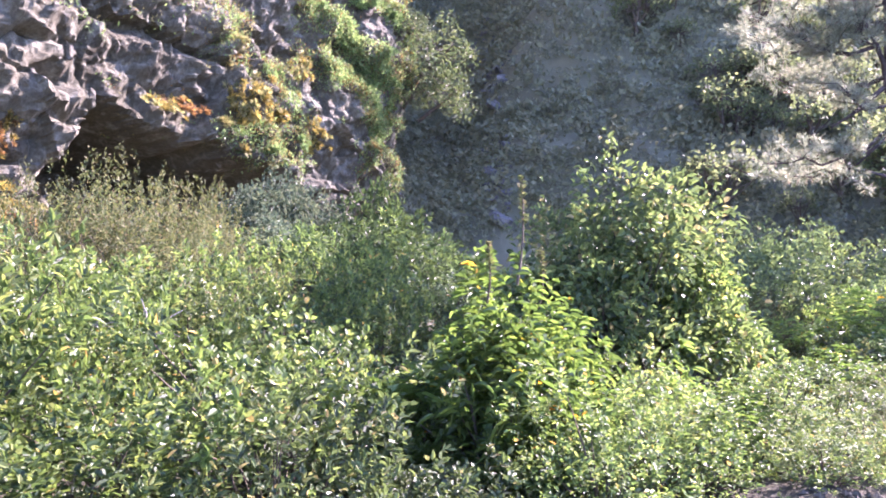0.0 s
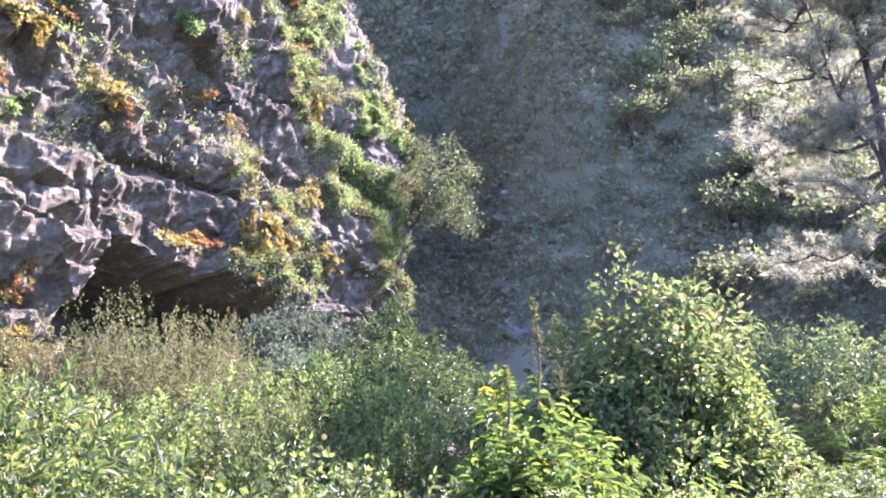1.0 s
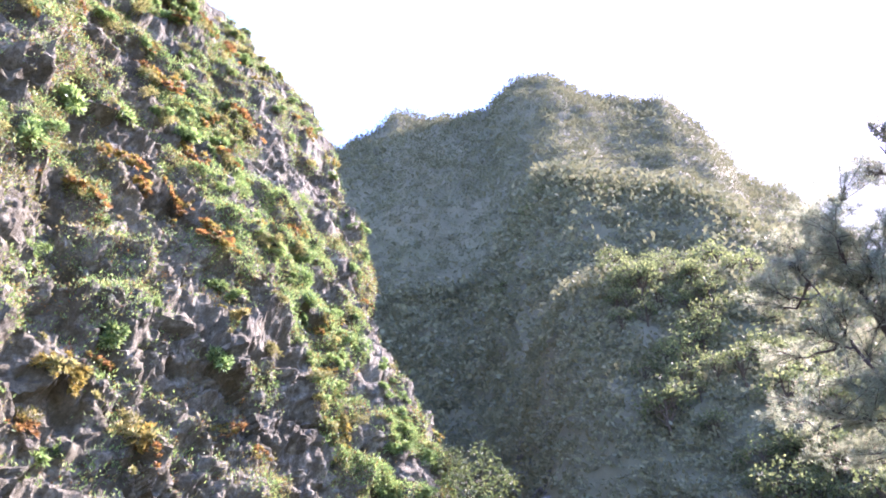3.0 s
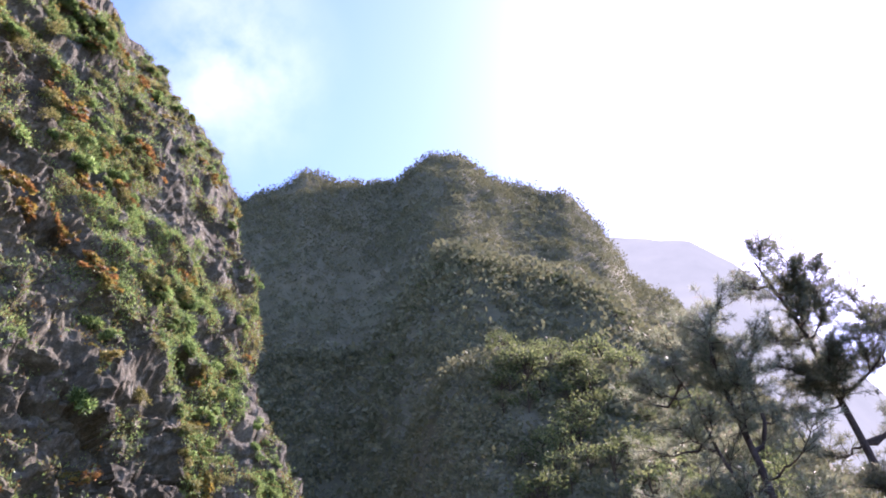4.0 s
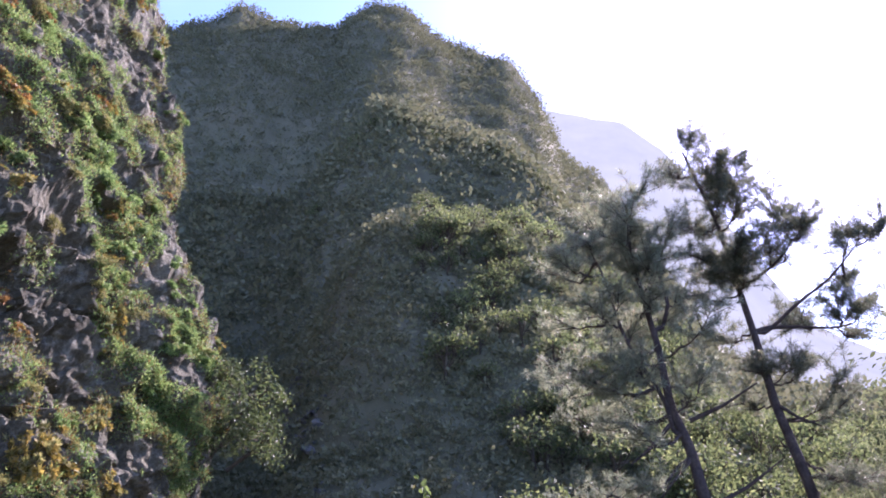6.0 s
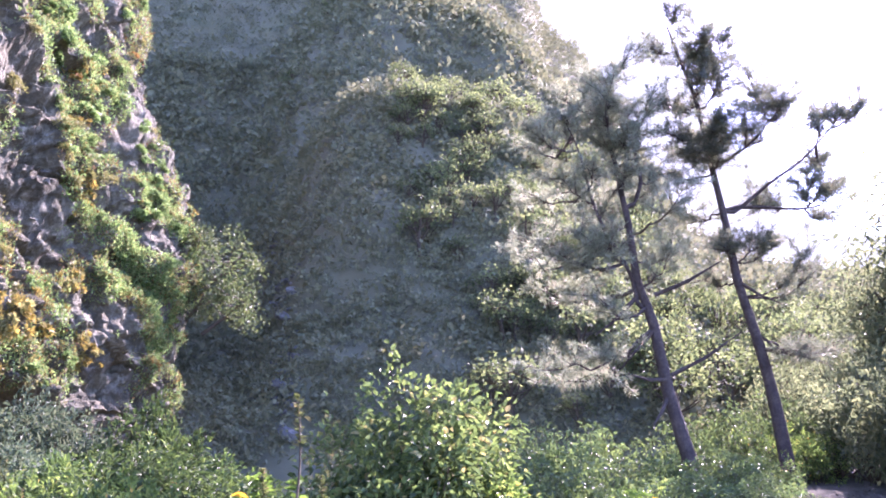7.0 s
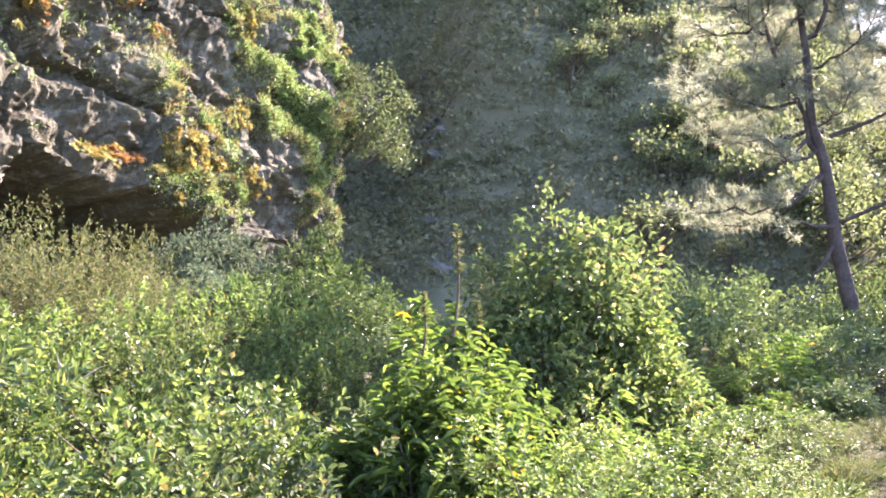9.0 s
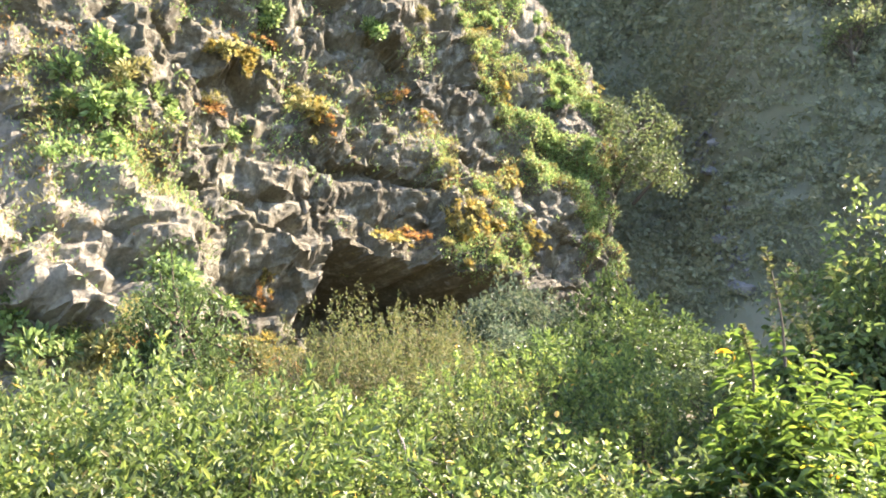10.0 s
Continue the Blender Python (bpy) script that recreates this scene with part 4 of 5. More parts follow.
# ---- pines ----
def pine(label, foot_y, trunk, limbs, tips, bare, girth, seed, tufts):
    """A tall open pine: trunk and limbs through (x, z) places in its plane, boughs to the tips, long needles in round tufts."""
    g = np.random.default_rng(seed)
    base = new("pine_tree")
    x0, z0 = trunk[0]

    def line(rows, n, wob):
        t = np.array([(x - x0, 0.0, z - z0) for x, z in rows])
        u, fine = np.linspace(0, 1, len(t)), np.linspace(0, 1, n)
        return np.stack([np.interp(fine, u, t[:, k]) for k in range(3)], -1) + wob * np.c_[np.sin(fine * 11 + seed), 1.2 * np.sin(fine * 7), 0 * fine]

    tk = line(trunk, 30, 0.05)
    fine = np.linspace(0, 1, 30)
    rad = girth * (1 - 0.85 * fine ** 0.8) + 0.05 * np.exp(-fine * 25)
    tk[0, 2] -= 0.6
    part("trunk", mesh_from("trunk", *tube(tk, rad, 12), M_BARK, False), base, "straight reddish-brown bark")
    wood = [tk[8:]]
    for rows in limbs:
        lb = line(rows, 14, 0.04)
        lb[0] = tk[np.argmin(np.abs(tk[:, 2] - lb[0, 2]))]
        lb[1:, 1] += g.uniform(-0.9, 0.9) * np.linspace(0, 1, 13)
        part("limb", mesh_from("limb", *tube(lb, np.linspace(0.34 * girth, 0.02, 14), 8), M_BARK, False), base)
        wood.append(lb[3:])
    wood = np.concatenate(wood)
    P, D = [], []
    ends = [np.array([tx - x0 + g.normal() * 0.1, g.uniform(-1.5, 1.5), tz - z0]) for tx, tz in tips]
    for k in range(11):
        c = tk[int(g.uniform(0.6, 0.97) * 29)]
        a = g.uniform(0, 2 * math.pi)
        ends.append(c + np.array([0.7 * math.cos(a), 1.3 * math.sin(a), 0.35]) * g.uniform(0.6, 1.4))
    for end in ends:
        away = np.linalg.norm((wood - end) * np.array([1, 0.5, 1]) + np.array([0, 0, 0.5]), axis=1) + 4.0 * (wood[:, 2] > end[2] + 0.1)
        foot = wood[np.argmin(away)]
        reach = np.linalg.norm(end - foot)
        s = np.linspace(0, 1, 9)[:, None]
        bough = foot + (end - foot) * s + np.array([0, 0, -0.16 * reach]) * np.sin(s * math.pi) + g.normal(size=(9, 3)) * 0.03 * reach * np.sin(s * math.pi)
        part("bough", mesh_from("bough", *tube(bough, np.linspace(0.018 + 0.012 * min(reach, 2.0), 0.009, 9), 6), M_BARK, False), base)
        twigs = []
        for k in range(tufts):
            at = g.uniform(0.4, 1.0) if k else 1.0
            a = np.array([np.interp(at, s[:, 0], bough[:, c]) for c in range(3)])
            way = unit(g.normal(size=3) * np.array([1, 1, 0.5]) + unit(end - foot) * 0.6 + np.array([0, 0, 0.45]))
            b = a + way * g.uniform(0.2, 0.95)
            twigs.append(tube([a, (a + b) / 2 + g.normal(size=3) * 0.02, b], [0.010, 0.008, 0.005], 4))
            for q, n in ((1.0, 46), (0.72, 26), (0.45, 12)):
                P.append(a + (b - a) * q - way * g.uniform(0, 0.12, (n, 1)))
                D.append(unit(g.normal(size=(n, 3)) + way * 0.75 + np.array([0, 0, 0.1])))
        part("twig", mesh_from("twig", *join(twigs), M_BARK, False), base)
    P, D = np.concatenate(P), np.concatenate(D)
    part("needle_crown", mesh_from("needle_crown", *blades(P, D, g.uniform(0.15, 0.27, len(P)), 0.013, seed), L_NEEDLE), base, "long grey-green needles in tufts")
    for (ax, az_), (bx, bz) in bare:
        a, b = np.array([ax - x0, 0, az_ - z0]), np.array([bx - x0, -0.5, bz - z0])
        mid = (a + b) / 2 + np.array([0, 0, -0.08])
        part("bare_branch", mesh_from("bare_branch", *tube([a, mid, b], [0.06, 0.045, 0.015], 6), M_BARK, False), base, "dead bare branch")
    base.matrix_basis = pose(x0, foot_y, z0)
    return tagged(base, label, "pine tree", "pines by the track")


pine("tall leaning pine with an open crown and a forked dead branch", 19.5,
     [(5.5, 0.6), (4.8, 3.1), (4.5, 4.7), (4.2, 5.7), (4.1, 7.2), (3.8, 8.6), (3.5, 10.0), (3.4, 10.9)],
     [[(4.3, 4.9), (4.0, 5.9), (3.3, 7.2), (2.9, 8.3), (2.6, 9.4)], [(4.2, 7.6), (4.4, 8.5), (4.3, 9.6), (4.3, 10.2)]],
     [(1.4, 9.2), (1.7, 9.9), (2.3, 9.8), (2.5, 10.9), (3.1, 11.5), (3.9, 11.5), (2.6, 10.2), (3.4, 10.5), (4.1, 10.5), (4.6, 10.3), (3.5, 9.5), (4.7, 9.6), (1.8, 8.3), (2.4, 8.1), (3.0, 8.5), (1.1, 6.8), (1.7, 6.5), (2.2, 6.2), (2.7, 6.8), (3.3, 6.5), (2.4, 5.5), (1.7, 5.7), (3.1, 5.1), (4.4, 8.5), (4.8, 8.8), (5.0, 7.7), (5.3, 6.8), (4.9, 6.4), (1.6, 3.5), (2.3, 3.3), (3.0, 3.7)],
     [((4.9, 3.4), (6.5, 4.4)), ((4.9, 3.3), (3.7, 3.4)), ((4.1, 5.3), (3.0, 4.3)), ((4.8, 2.9), (4.3, 2.2)), ((4.6, 5.4), (6.2, 6.2))], 0.19, 11, 19)
pine("tallest pine with tiered boughs reaching over the track", 22.0,
     [(8.6, 0.6), (8.3, 2.8), (8.0, 4.5), (7.6, 6.3), (7.4, 8.1), (7.0, 10.2), (6.7, 11.9), (6.3, 13.4), (6.1, 14.4)],
     [[(7.4, 8.2), (8.3, 8.9), (9.4, 9.7), (10.5, 10.8)], [(7.5, 8.5), (8.5, 8.6), (9.6, 8.6), (10.4, 8.8)], [(7.0, 9.7), (8.0, 10.2), (8.7, 11.0)]],
     [(6.1, 14.6), (5.8, 13.8), (7.0, 13.9), (6.4, 13.3), (7.3, 13.2), (8.2, 12.9), (8.4, 12.1), (9.0, 11.6), (9.5, 12.1), (8.7, 11.2), (7.1, 12.0), (6.1, 11.9), (5.8, 10.8), (6.6, 10.4), (6.1, 9.9), (7.1, 9.9), (7.7, 10.9), (10.0, 10.9), (10.6, 11.4), (11.2, 11.3), (10.8, 10.4), (9.9, 9.7), (10.8, 9.2), (10.6, 8.6), (9.8, 8.8), (9.2, 9.2), (8.5, 9.0), (6.5, 8.8), (7.3, 7.9), (8.2, 7.4), (8.9, 7.6), (9.5, 7.0), (10.0, 6.9), (7.4, 7.2), (7.0, 6.6), (9.2, 4.2), (10.1, 4.5)],
     [((8.0, 4.4), (9.5, 4.2)), ((7.6, 6.3), (8.5, 5.6))], 0.20, 12, 26)


# ---- broadleaved trees ----
def broadleaf(name, label, mat, h, r, lumps, per, L, W, seed, group="", simple=False, low=0.38):
    g = np.random.default_rng(seed)
    base = new(name)
    pts = np.array([[0.05 * h * math.sin(2 * t + seed), 0.04 * h * math.sin(3 * t), t * h * 0.75] for t in np.linspace(0, 1, 7)])
    pts[0, 2] = -0.6
    pieces = [tube(pts, np.linspace(0.035 * h, 0.008 * h, 7), 8)]
    P, D = [], []
    for k in range(lumps):
        a, t = g.uniform(0, 2 * math.pi), g.random() ** 0.5
        c = np.array([math.cos(a) * r * t * 0.8, math.sin(a) * r * t * 0.8, h * (low + (0.96 - low) * (1 - 0.75 * t * t) * g.uniform(0.45, 1))])
        foot = pts[g.integers(2, 6)]
        pieces.append(tube([foot, (foot + c) / 2 + [0, 0, -0.03 * h], c], [0.012 * h, 0.008 * h, 0.003 * h], 5))
        q = unit(g.normal(size=(per, 3))) * (g.random((per, 1)) ** 0.4) * np.array([0.34 * r, 0.34 * r, 0.22 * r]) * g.uniform(0.7, 1.3)
        P.append(c + q)
        D.append(q + g.normal(size=(per, 3)) * 0.25 * r + np.array([0, 0, -0.05 * r]))
    part("trunk", mesh_from("trunk", *join(pieces), M_STEM, False), base)
    P, D = np.concatenate(P), np.concatenate(D)
    part("crown", mesh_from("crown", *(blades(P, D, L * g.uniform(0.6, 1.2, len(P)), W * g.uniform(0.7, 1.2, len(P)), seed) if simple else leaves(P, D, L * g.uniform(0.6, 1.2, len(P)), W * g.uniform(0.7, 1.2, len(P)), 0.25, 0.2, seed)), mat), base)
    return tagged(base, label, "tree", group)


laurel = Kind([broadleaf("laurel_tree", "evergreen tree with pale backlit leaves beside the track", L_LAUREL, 8.5, 3.6, 95, 110, 0.16, 0.07, 31 + k, "trees beyond the track", low=0.2) for k in range(2)])
for az, d, s in ((36.5, 37, 2.1), (32.0, 38, 1.6), (29.2, 37, 1.15), (43, 36, 2.2), (24.5, 37, 0.6), (22.0, 39, 0.6)):
    x, y, z = on_ground(az, d)
    laurel.put(x, y, z, s, az * 7)
laurel.clean()

# bushy young tree against the near face of the cliff
foot_tree = broadleaf("bushy_tree", "bushy young evergreen tree against the foot of the cliff", L_DARK, 4.6, 1.7, 46, 95, 0.13, 0.055, 61, low=0.12)
foot_tree.matrix_basis = pose(*on_ground(-53.0, 17.4))

# leafy trees that lean out from the cliff's outer edge
crag = Kind([broadleaf("crag_tree", "small leafy tree growing out of the cliff edge", L_CRAG, 3.4, 2.8, 13, 90, 0.21, 0.10, 37 + k, "trees on the cliff edge", low=0.15) for k in range(2)])
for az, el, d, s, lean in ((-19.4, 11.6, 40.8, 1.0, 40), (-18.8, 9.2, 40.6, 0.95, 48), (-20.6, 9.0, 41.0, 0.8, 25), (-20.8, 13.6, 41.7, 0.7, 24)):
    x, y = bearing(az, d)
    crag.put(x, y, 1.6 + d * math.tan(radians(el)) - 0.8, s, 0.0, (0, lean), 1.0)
crag.clean()

forest = Kind([broadleaf("hill_tree", "sunlit leafy tree on the steep slope", L_FOREST, 5.5, 2.6, 16, 25, 0.36, 0.20, 40 + k, "trees on the slope", True) for k in range(4)])
for k in range(300):
    az = float(27 - 33 * rng.random() ** 1.3)
    d = float(rng.uniform(41, 82))
    if az < 1 and d < 45 - az * 1.6:
        continue
    p = hill_point(np.array([az]), np.array([d]))[0]
    forest.put(p[0], p[1], p[2] - 0.4, float(rng.uniform(0.45, 0.95)), float(rng.uniform(0, 360)), (0, 0), float(rng.uniform(0.85, 1.2)))
# bushes along the lit brow of the mountainside
for k in range(44):
    az = -15 + 20 * k / 44 + float(rng.normal(0, 0.4))
    d = 84 + (float(crest_distance(np.array([az]))[0]) - 84) * 0.2 + float(rng.normal(0, 1.5))
    p = hill_point(np.array([az]), np.array([d]))[0]
    forest.put(p[0], p[1], p[2] - 0.5, float(rng.uniform(0.35, 0.65)), float(rng.uniform(0, 360)), (0, 0), float(rng.uniform(0.6, 0.9)))
forest.clean()


# ---- scrub of the mountainside and of the gully ----
def scrub(count, lo, hi, a0, a1, size, seed, mat, label, per):
    g = np.random.default_rng(seed)
    az = g.uniform(a0, a1, count)
    d = lo * (hi / lo) ** g.random(count)
    c = hill_point(az, d)
    s = (size * (d / 60) ** 1.1 * g.uniform(0.5, 1.4, count))[:, None, None]
    q = unit(g.normal(size=(count, per, 3)) + np.array([0, -0.15, 0.35]))
    wob = 0.8 + 0.3 * g.normal(size=(count, per, 1))
    c = c[:, None] + q * np.array([1, 1, 0.8]) * s * wob + np.array([0, 0, 0.25]) * s
    t = unit(g.normal(size=q.shape) + 0.5 * q)
    b = unit(np.cross(t, g.normal(size=q.shape)))
    L, W = 0.20 * s * g.uniform(0.5, 1.4, (count, per, 1)), 0.12 * s * g.uniform(0.6, 1.3, (count, per, 1))
    v = np.stack([c - t * L, c + b * W, c + t * L, c - b * W], 2).reshape(-1, 3)
    f = np.arange(len(v)).reshape(-1, 4)
    return tagged(new("scrub", mesh_from("scrub", v, f, mat)), label, "scrub", kind="stuff")


# both scrub layers carry the haze in their pale leaf colour
scrub(9500, 40, 118, -26, 28, 0.95, 51, L_SCRUB, "scrub and low bushes covering the shaded slope, colour paled for haze", 26)
scrub(16000, 104, 208, -30, 14, 0.45, 52, L_SCRUB, "low scrub on the upper mountainside, colour paled for haze", 14)


# ---- rocks ----
def rock_mesh(name, seed, mat, points=13, squash=(1, 1, 0.8)):
    """A broken stone: the hull of some scattered points."""
    g = np.random.default_rng(seed)
    q = unit(g.normal(size=(points, 3))) * g.uniform(0.38, 0.55, (points, 1)) * np.array(squash)
    bm = bmesh.new()
    for c in q:
        bm.verts.new(c)
    hull = bmesh.ops.convex_hull(bm, input=list(bm.verts))
    bmesh.ops.delete(bm, geom=[v for v in hull["geom_interior"] if isinstance(v, bmesh.types.BMVert)], context="VERTS")
    me = bpy.data.meshes.new(name)
    bm.to_mesh(me)
    bm.free()
    me.materials.append(mat)
    return me


blocks = [rock_mesh("rock", k, M_BLOCK, 15, (0.8, 0.7, 1.2)) for k in range(5)]
knobs = [rock_mesh("rock", 10 + k, M_ROCK, 14, (0.75, 0.75, 1.3)) for k in range(5)]
for k in range(150):
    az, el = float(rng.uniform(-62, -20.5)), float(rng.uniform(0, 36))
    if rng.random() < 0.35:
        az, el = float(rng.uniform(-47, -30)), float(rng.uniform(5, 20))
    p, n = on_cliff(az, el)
    ob = part("rock", knobs[k % 5], cliff)
    s = float(rng.uniform(0.25, 0.6))
    q = Vector(n).to_track_quat("Z", "Y").to_euler()
    ob.matrix_basis = Matrix.LocRotScale(Vector(p) - Vector(n) * 0.3 * s, Euler((float(rng.normal(0, 0.35)), float(rng.normal(0, 0.35)), float(rng.uniform(0, 6)))), (s, s, s))
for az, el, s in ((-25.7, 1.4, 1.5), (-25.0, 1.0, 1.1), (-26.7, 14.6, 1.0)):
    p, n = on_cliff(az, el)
    ob = part("rock", blocks[int(rng.integers(5))], cliff, "pale weathered block")
    ob.matrix_basis = Matrix.LocRotScale(Vector(p) - Vector(n) * 0.42 * s, Euler((0.4, 0.3, az)), (s * 0.6, s * 0.8, s * 0.9))

boulders = [rock_mesh("boulder", 30 + k, M_STONE, 18) for k in range(4)]
for k in range(150):
    t = k / 150
    az = -12.8 - 3.0 * t + float(rng.normal(0, 0.55))
    d = 41 + 34 * t
    p = hill_point(np.array([az]), np.array([d]))[0]
    s = float(0.35 + 0.75 * rng.random() ** 2)
    ob = tagged(new("boulder", boulders[k % 4]), "grey boulder in the dry stream bed", "boulder", "stream bed boulders")
    ob.matrix_basis = Matrix.LocRotScale(Vector(p) + Vector((0, 0, 0.3 * s)), Euler((0, 0, float(rng.uniform(0, 6)))), (s, s, s))


# ---- plants of the cliff ----
def cliff_growth(green=1.0):
    """How likely a plant is to root at each place of the cliff: the green lane that climbs from its outer edge, the top, ledges."""
    az, el = CLIFF_AZ, CLIFF_EL
    edge = np.interp(el, [0, 17.8, 23.4, 32, 36.5, 39.5, 42.4, 44.3, 47], [-20.2, -20.8, -24, -26.8, -28.2, -30.2, -34.4, -36.5, -44])
    lane = np.interp(el, [0, 10, 20, 26, 30, 36, 40, 50], [-22, -23, -26, -30, -33, -37, -42, -50])
    w = 1.3 * green * np.exp(-(((az - lane) / np.interp(el, [0, 20, 40], [2.2, 2.8, 3.5])) ** 2)) * smooth(3, 9, el)
    w = w + 0.7 * np.exp(-(((az - edge) / 2.0) ** 2)) * smooth(1, 6, el) * (1 - smooth(30, 38, el))
    w = w + 0.8 * smooth(-36, -44, az) * smooth(30, 37, el) + 0.7 * smooth(40, 44, el)
    w = w + 0.35 * smooth(-48, -53, az) * smooth(10, 15, el) * (1 - smooth(20, 24, el)) + 0.15 * smooth(4, 9, el) + 0.22 * smooth(22, 29, el) * smooth(-54, -48, az) + 0.55 * smooth(-35, -29, az) * smooth(2, 6, el) * (1 - smooth(24, 32, el))
    front = smooth(-36, -29, az) * (1 - smooth(20, 28, el))
    w = w * (1 + 1.2 * front) * smooth(-0.3, 0.4, fbm(CLIFF_P, 2.2, 3, 311)) * (0.45 + np.clip(CLIFF_N[..., 2] + 0.3, 0, 1.0)) * (el > 0.5) * (el < 47) * (az > -66) * (np.arange(CLIFF_S) < 0.865 * CLIFF_S)
    w = w * np.linalg.norm(np.cross(np.gradient(CLIFF_P, axis=0), np.gradient(CLIFF_P, axis=1)), axis=-1)
    return (w / w.sum()).ravel()


def tussock(name, label, mat, seed, n, L, W, group):
    """A ragged shrub pressed to the rock: leafy clumps of unlike size."""
    g = np.random.default_rng(seed)
    base = new(name)
    for k in range(4):
        m = int(n * g.uniform(0.17, 0.33))
        q = unit(g.normal(size=(m, 3)) + np.array([0, 0, 0.4]))
        c = g.normal(size=3) * np.array([0.22, 0.17, 0.06]) + np.array([0, 0, 0.1])
        P = c + q * (g.uniform(0.14, 0.22) * g.random(m) ** 0.5)[:, None] * np.array([1, 1, 0.8])
        D = unit(q + g.normal(size=(m, 3)) * 0.5 + np.array([0, 0.0, 0.2]))
        part("leaf_clump", mesh_from("leaf_clump", *blades(P, D, L * g.uniform(0.6, 1.2, m), W * g.uniform(0.7, 1.2, m), seed + k), mat), base)
    return tagged(base, label, "shrub", group)


def succulent_head(mat, seed):
    """One rosette of thick pointed leaves."""
    g = np.random.default_rng(seed)
    n = 22
    a, up = np.arange(n) * 2.4, np.linspace(0.15, 1.3, n)
    D = np.stack([np.cos(a) * np.cos(up), np.sin(a) * np.cos(up), np.sin(up)], -1)
    return mesh_from("leaf_rosette", *blades(D * 0.02, D, g.uniform(0.10, 0.16, n), 0.055, seed), mat)


def succulent(label, mats, seed, group):
    """A mat of rosettes along a ledge."""
    g = np.random.default_rng(seed)
    base = new("cliff_succulent")
    heads = [succulent_head(mat, seed + 7 * k) for k, mat in enumerate(mats)]
    for k in range(20):
        ob = part("leaf_rosette", heads[int(g.integers(len(heads)))], base)
        x, y = g.normal() * 0.30, g.normal() * 0.17
        s = float(g.uniform(0.7, 1.3))
        ob.matrix_basis = Matrix.LocRotScale((x, y, 0.10 - 0.5 * abs(x) * abs(x) + float(g.normal()) * 0.05), Euler((float(g.normal(0, 0.5)), float(g.normal(0, 0.5)), float(g.uniform(0, 6)))), (s, s, s))
    return tagged(base, label, "plant", group)


ck = {
    "green": Kind([tussock("cliff_shrub", "green leafy shrub rooted in the cliff face", L_GREEN, 200 + k, 560, 0.14, 0.055, "green cliff shrubs") for k in range(4)]),
    "olive": Kind([tussock("cliff_tussock", "olive tussock on a rock ledge", L_OLIVE, 210 + k, 520, 0.14, 0.04, "olive cliff tussocks") for k in range(3)]),
    "gold": Kind([succulent("golden-yellow succulent clump on a rock ledge", (L_GOLD, L_GOLD, L_OLIVE), 220 + k, "golden cliff clumps") for k in range(3)]),
    "rust": Kind([succulent("rusty orange succulent clump on a rock ledge", (L_RUST, L_RUST, L_GOLD), 240 + k, "rusty cliff clumps") for k in range(3)]),
}


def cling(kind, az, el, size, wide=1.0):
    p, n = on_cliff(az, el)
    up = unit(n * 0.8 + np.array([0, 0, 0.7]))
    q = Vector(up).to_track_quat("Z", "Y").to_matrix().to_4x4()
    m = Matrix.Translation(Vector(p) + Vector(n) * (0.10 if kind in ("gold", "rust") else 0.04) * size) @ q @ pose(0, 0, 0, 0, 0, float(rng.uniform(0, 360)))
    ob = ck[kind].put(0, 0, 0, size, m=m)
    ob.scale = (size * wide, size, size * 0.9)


for az, el, s in ((-48.3, 20.2, 1.5), (-47.3, 20.4, 1.2), (-41.8, 16.4, 1.4), (-31.3, 7.9, 1.7), (-30.3, 7.6, 1.4), (-32.3, 8.1, 1.2), (-37.2, 6.6, 1.0), (-28.1, 10.5, 1.2), (-27.0, 5.2, 1.2), (-28.2, 17.2, 1.4), (-35.5, 24.5, 1.2), (-48.6, 20.6, 1.2), (-46.5, -0.6, 1.2), (-28.0, 16.2, 1.1), (-26.6, 6.4, 1.0)):
    cling("gold", az, el, 1.1 * s, 1.4)
for az, el, s in ((-45.2, 21.0, 1.1), (-49.9, 17.0, 1.0), (-35.9, 17.0, 1.0), (-33.9, 15.6, 0.8), (-36.4, 6.9, 1.2), (-46.9, 4.7, 0.9), (-48.6, 3.1, 1.0), (-28.6, -1.0, 1.2), (-45.8, 34.7, 1.6), (-38.3, 30.8, 1.3), (-44.0, 40.9, 1.8), (-44.1, 33.0, 1.4), (-36.8, 39.0, 1.6), (-48.1, 32.1, 1.4), (-40.6, 32.2, 1.3), (-41.0, 36.0, 1.6), (-29.5, 20.9, 1.0), (-41.5, 32.8, 1.2), (-31.6, 31.3, 1.2), (-37.7, 30.0, 1.2), (-41.5, 15.9, 1.0)):
    cling("rust", az, el, 1.1 * s, 1.4)
for az, el, s in ((-42.8, 16.9, 1.6), (-43.6, 16.9, 1.2), (-54.4, 18.9, 1.6), (-58.1, 16.2, 1.4), (-37.5, 35.7, 1.5), (-49.6, 17.4, 1.2), (-33.2, 22.5, 1.2)):
    cling("olive", az, el, s)
for az, el, s in ((-36.8, 21.8, 1.7), (-53.2, 5.0, 2.2), (-56.5, 20.5, 2.0), (-44.7, 22.6, 1.6), (-52.7, 2.7, 1.6), (-51, 38.0, 2.2), (-52.5, 35, 2.2), (-46.8, 37.9, 2.0), (-41.4, 37.1, 2.0), (-37.7, 26.8, 1.5), (-48.1, 15, 1.2), (-55.5, 17, 1.7), (-53, 17.5, 1.4)):
    cling("green", az, el, s)
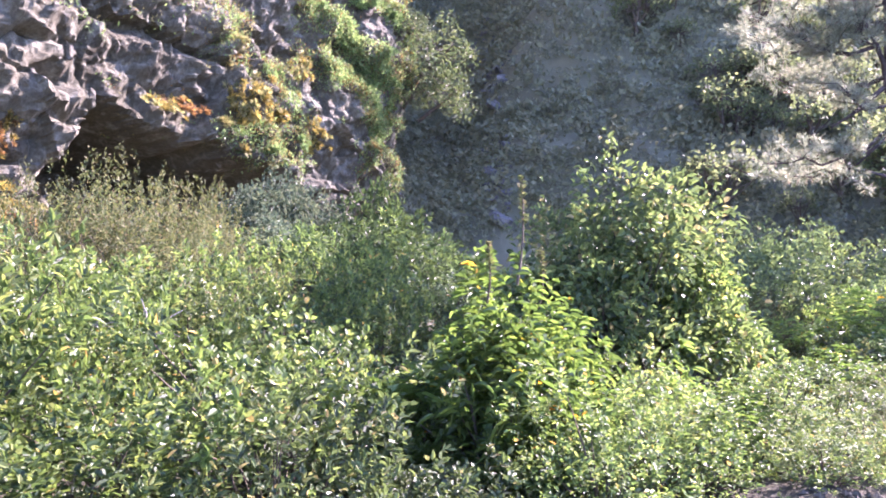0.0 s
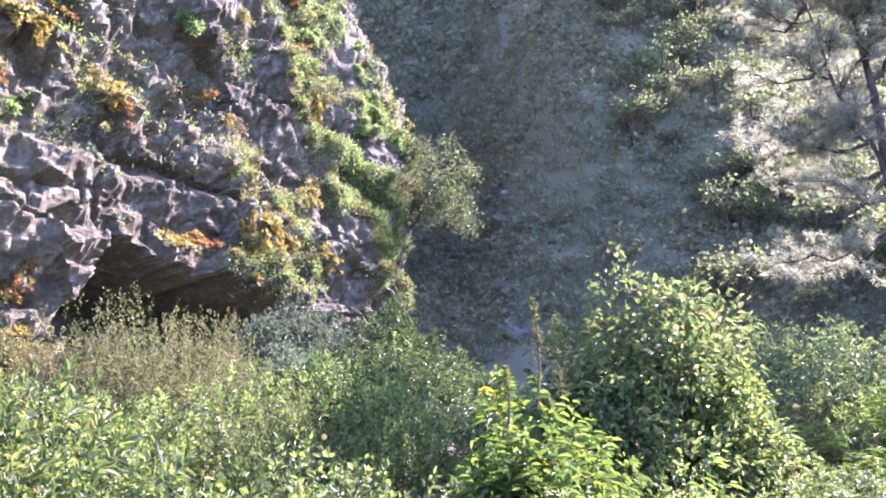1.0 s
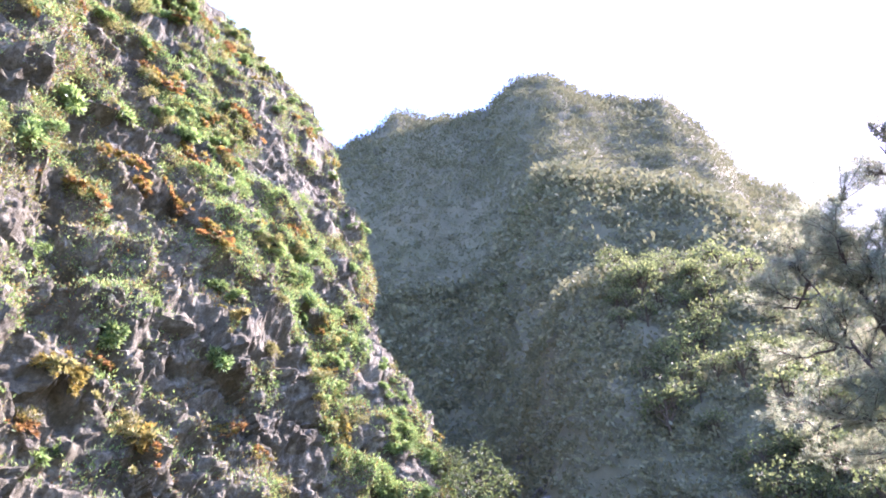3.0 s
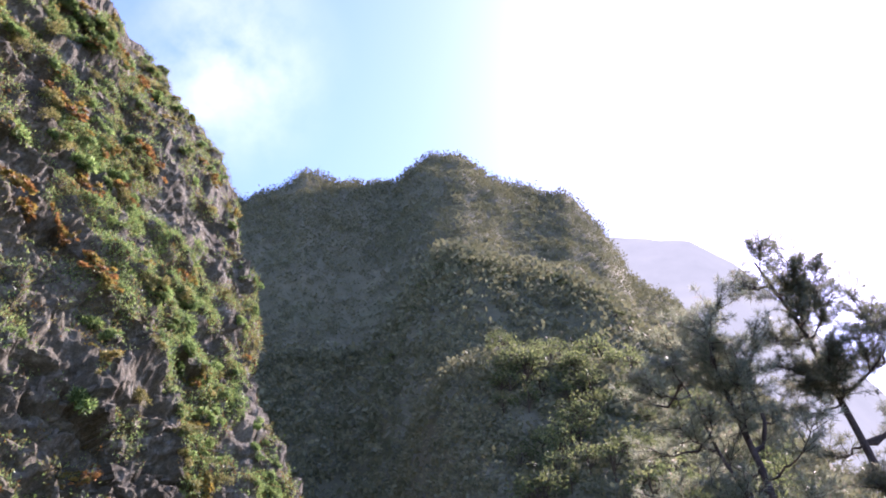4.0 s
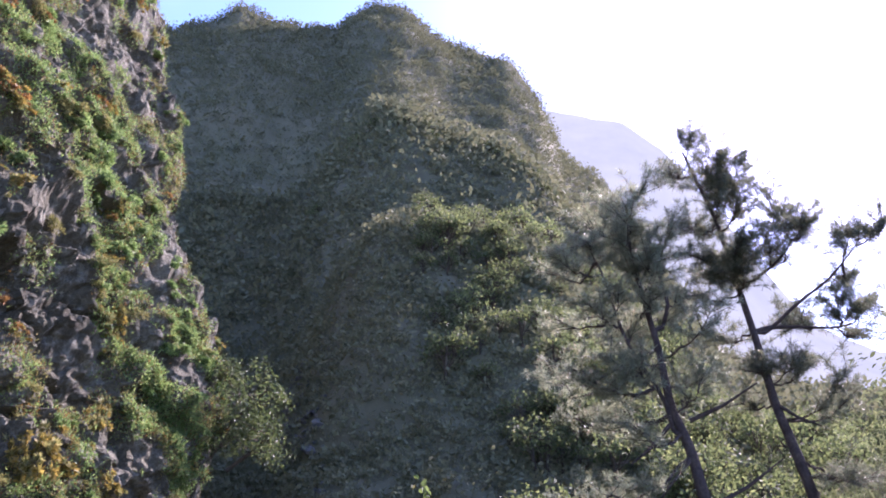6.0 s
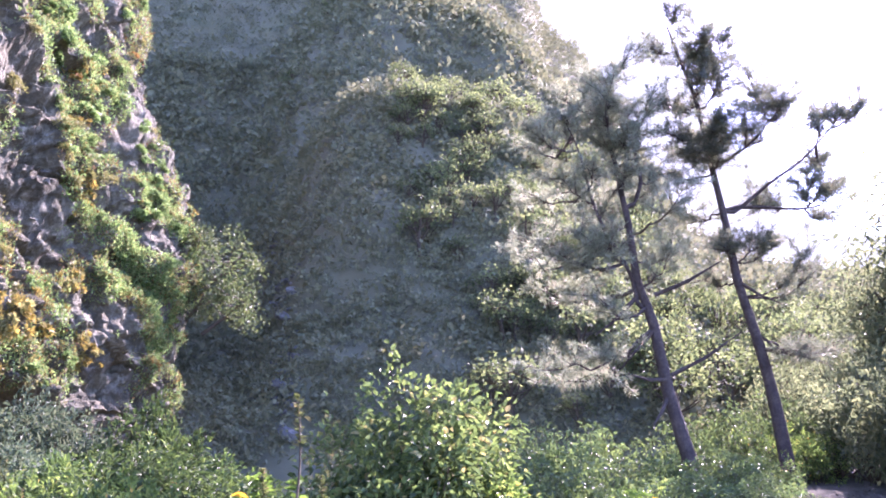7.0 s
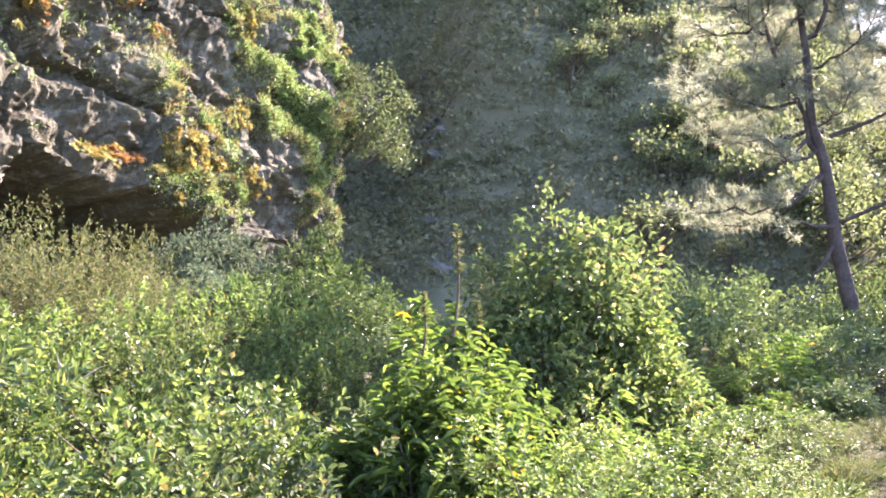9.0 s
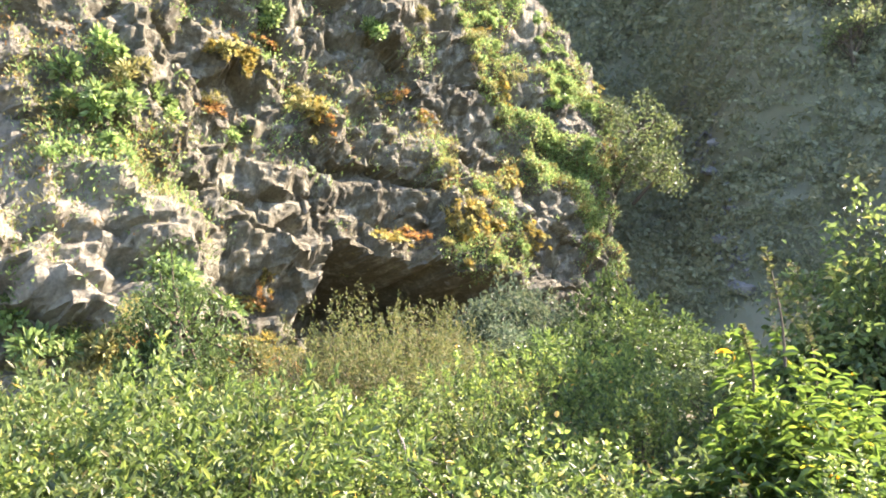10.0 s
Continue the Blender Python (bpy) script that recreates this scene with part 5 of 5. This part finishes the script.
for az, el, s in ((-60.0, 2.0, 1.6), (-57.5, 0.5, 1.8), (-55.5, -0.5, 1.8), (-58.5, -1.5, 1.8), (-61.5, 0.0, 1.7), (-56.5, 2.5, 1.3), (-50.5, 0.5, 1.4), (-48.5, 0.0, 1.3)):
    cling("olive", az, el, s)
for az, el, s in ((-59.5, 0.8, 1.5), (-62.0, 2.5, 1.8), (-50.0, 2.2, 1.5), (-56.0, 13.5, 1.6), (-58.0, 17.5, 2.0)):
    cling("green", az, el, s)
for az, el, s in ((-55.8, 0.6, 1.3), (-54.8, -1.8, 1.4), (-57.2, -2.2, 1.2), (-46.9, -1.1, 1.2)):
    cling("rust", az, el, s, 1.4)
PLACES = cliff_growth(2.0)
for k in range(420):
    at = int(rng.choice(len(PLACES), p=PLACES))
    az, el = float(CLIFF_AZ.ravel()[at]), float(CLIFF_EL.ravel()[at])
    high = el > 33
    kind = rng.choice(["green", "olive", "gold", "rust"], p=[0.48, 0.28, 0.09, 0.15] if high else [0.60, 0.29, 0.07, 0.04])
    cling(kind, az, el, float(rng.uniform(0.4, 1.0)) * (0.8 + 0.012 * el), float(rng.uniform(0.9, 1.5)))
for kind in ck.values():
    kind.clean()


def carpet(name, label, mat, count, seed, share, L, W, green):
    """Low growth on the cliff's ledges and slopes, thickest near its outer edge and towards the top."""
    g = np.random.default_rng(seed)
    w = cliff_growth(green) * (0.15 + smooth(-0.2, 0.3, fbm(CLIFF_P, 1.6, 3, share))).ravel()
    w = w ** 0.75
    w = w / w.sum()
    k = g.choice(len(w), count, p=w)
    P = CLIFF_P.reshape(-1, 3)[k]
    n = CLIFF_N.reshape(-1, 3)[k]
    per = 5
    c = np.repeat(P, per, 0) + g.normal(size=(count * per, 3)) * 0.13
    D = unit(np.repeat(n, per, 0) * 0.6 + g.normal(size=(count * per, 3)) * 0.6 + np.array([0, 0, 0.45]))
    v, f = blades(c, D, L * g.uniform(0.5, 1.3, len(c)), W, seed)
    return tagged(new(name, mesh_from(name, v, f, mat)), label, "ground cover", kind="stuff")


carpet("cliff_grass", "green ferns and grasses on the cliff ledges", L_GREEN, 60000, 301, 311, 0.15, 0.055, 3.0)
carpet("cliff_herbs", "olive dry herbs on the cliff ledges", L_OLIVE, 32000, 302, 312, 0.14, 0.045, 0.5)
carpet("cliff_rust", "rusty and golden low growth on the cliff", L_RUST, 9000, 303, 313, 0.12, 0.05, 0.5)

# ---- stones of the track ----
def track_height(x, y):
    return float(path_height(np.array([x]), np.array([y]))[0])


pebbles = [rock_mesh("stone", 50 + k, M_RUBBLE, 12, (1, 0.8, 0.5)) for k in range(5)]
for k in range(300):
    y = float(6 + 12 * rng.random() ** 1.2)
    x = float(edge_of_path(y)) + 0.4 + 3.2 * float(rng.random())
    s = float(0.06 + 0.2 * rng.random() ** 2.4)
    ob = part("stone", pebbles[k % 5], path)
    ob.matrix_basis = Matrix.LocRotScale((x, y, track_height(x, y) + 0.08 * s), Euler((float(rng.normal(0, 0.2)), float(rng.normal(0, 0.2)), float(rng.uniform(0, 6)))), (s, s, s))

g = np.random.default_rng(88)
many = 7000
ys = 5.0 + 15 * g.random(many) ** 1.2
xs = edge_of_path(ys) - 0.5 + 4.2 * g.random(many)
size = 0.025 + 0.075 * g.random(many) ** 2
zs = np.where(xs > edge_of_path(ys) + 0.25, path_height(xs, ys), ground_height(xs, ys)) + 0.1 * size
octa_v = np.array([[0.5, 0, 0], [0, 0.45, 0], [-0.5, 0, 0], [0, -0.45, 0], [0, 0, 0.3], [0, 0, -0.3]])
octa_f = np.array([[0, 1, 4], [1, 2, 4], [2, 3, 4], [3, 0, 4], [1, 0, 5], [2, 1, 5], [3, 2, 5], [0, 3, 5]])
turn = g.uniform(0, 6.3, many)
v = octa_v[None] * g.uniform(0.7, 1.3, (many, 6, 1)) * size[:, None, None]
v = np.stack([v[..., 0] * np.cos(turn)[:, None] - v[..., 1] * np.sin(turn)[:, None], v[..., 0] * np.sin(turn)[:, None] + v[..., 1] * np.cos(turn)[:, None], v[..., 2]], -1) + np.stack([xs, ys, zs], -1)[:, None]
f = octa_f[None] + (np.arange(many) * 6)[:, None, None]
tagged(new("gravel", mesh_from("gravel", v.reshape(-1, 3), f.reshape(-1, 3), M_RUBBLE)), "loose grey gravel on the track", "gravel", kind="stuff")
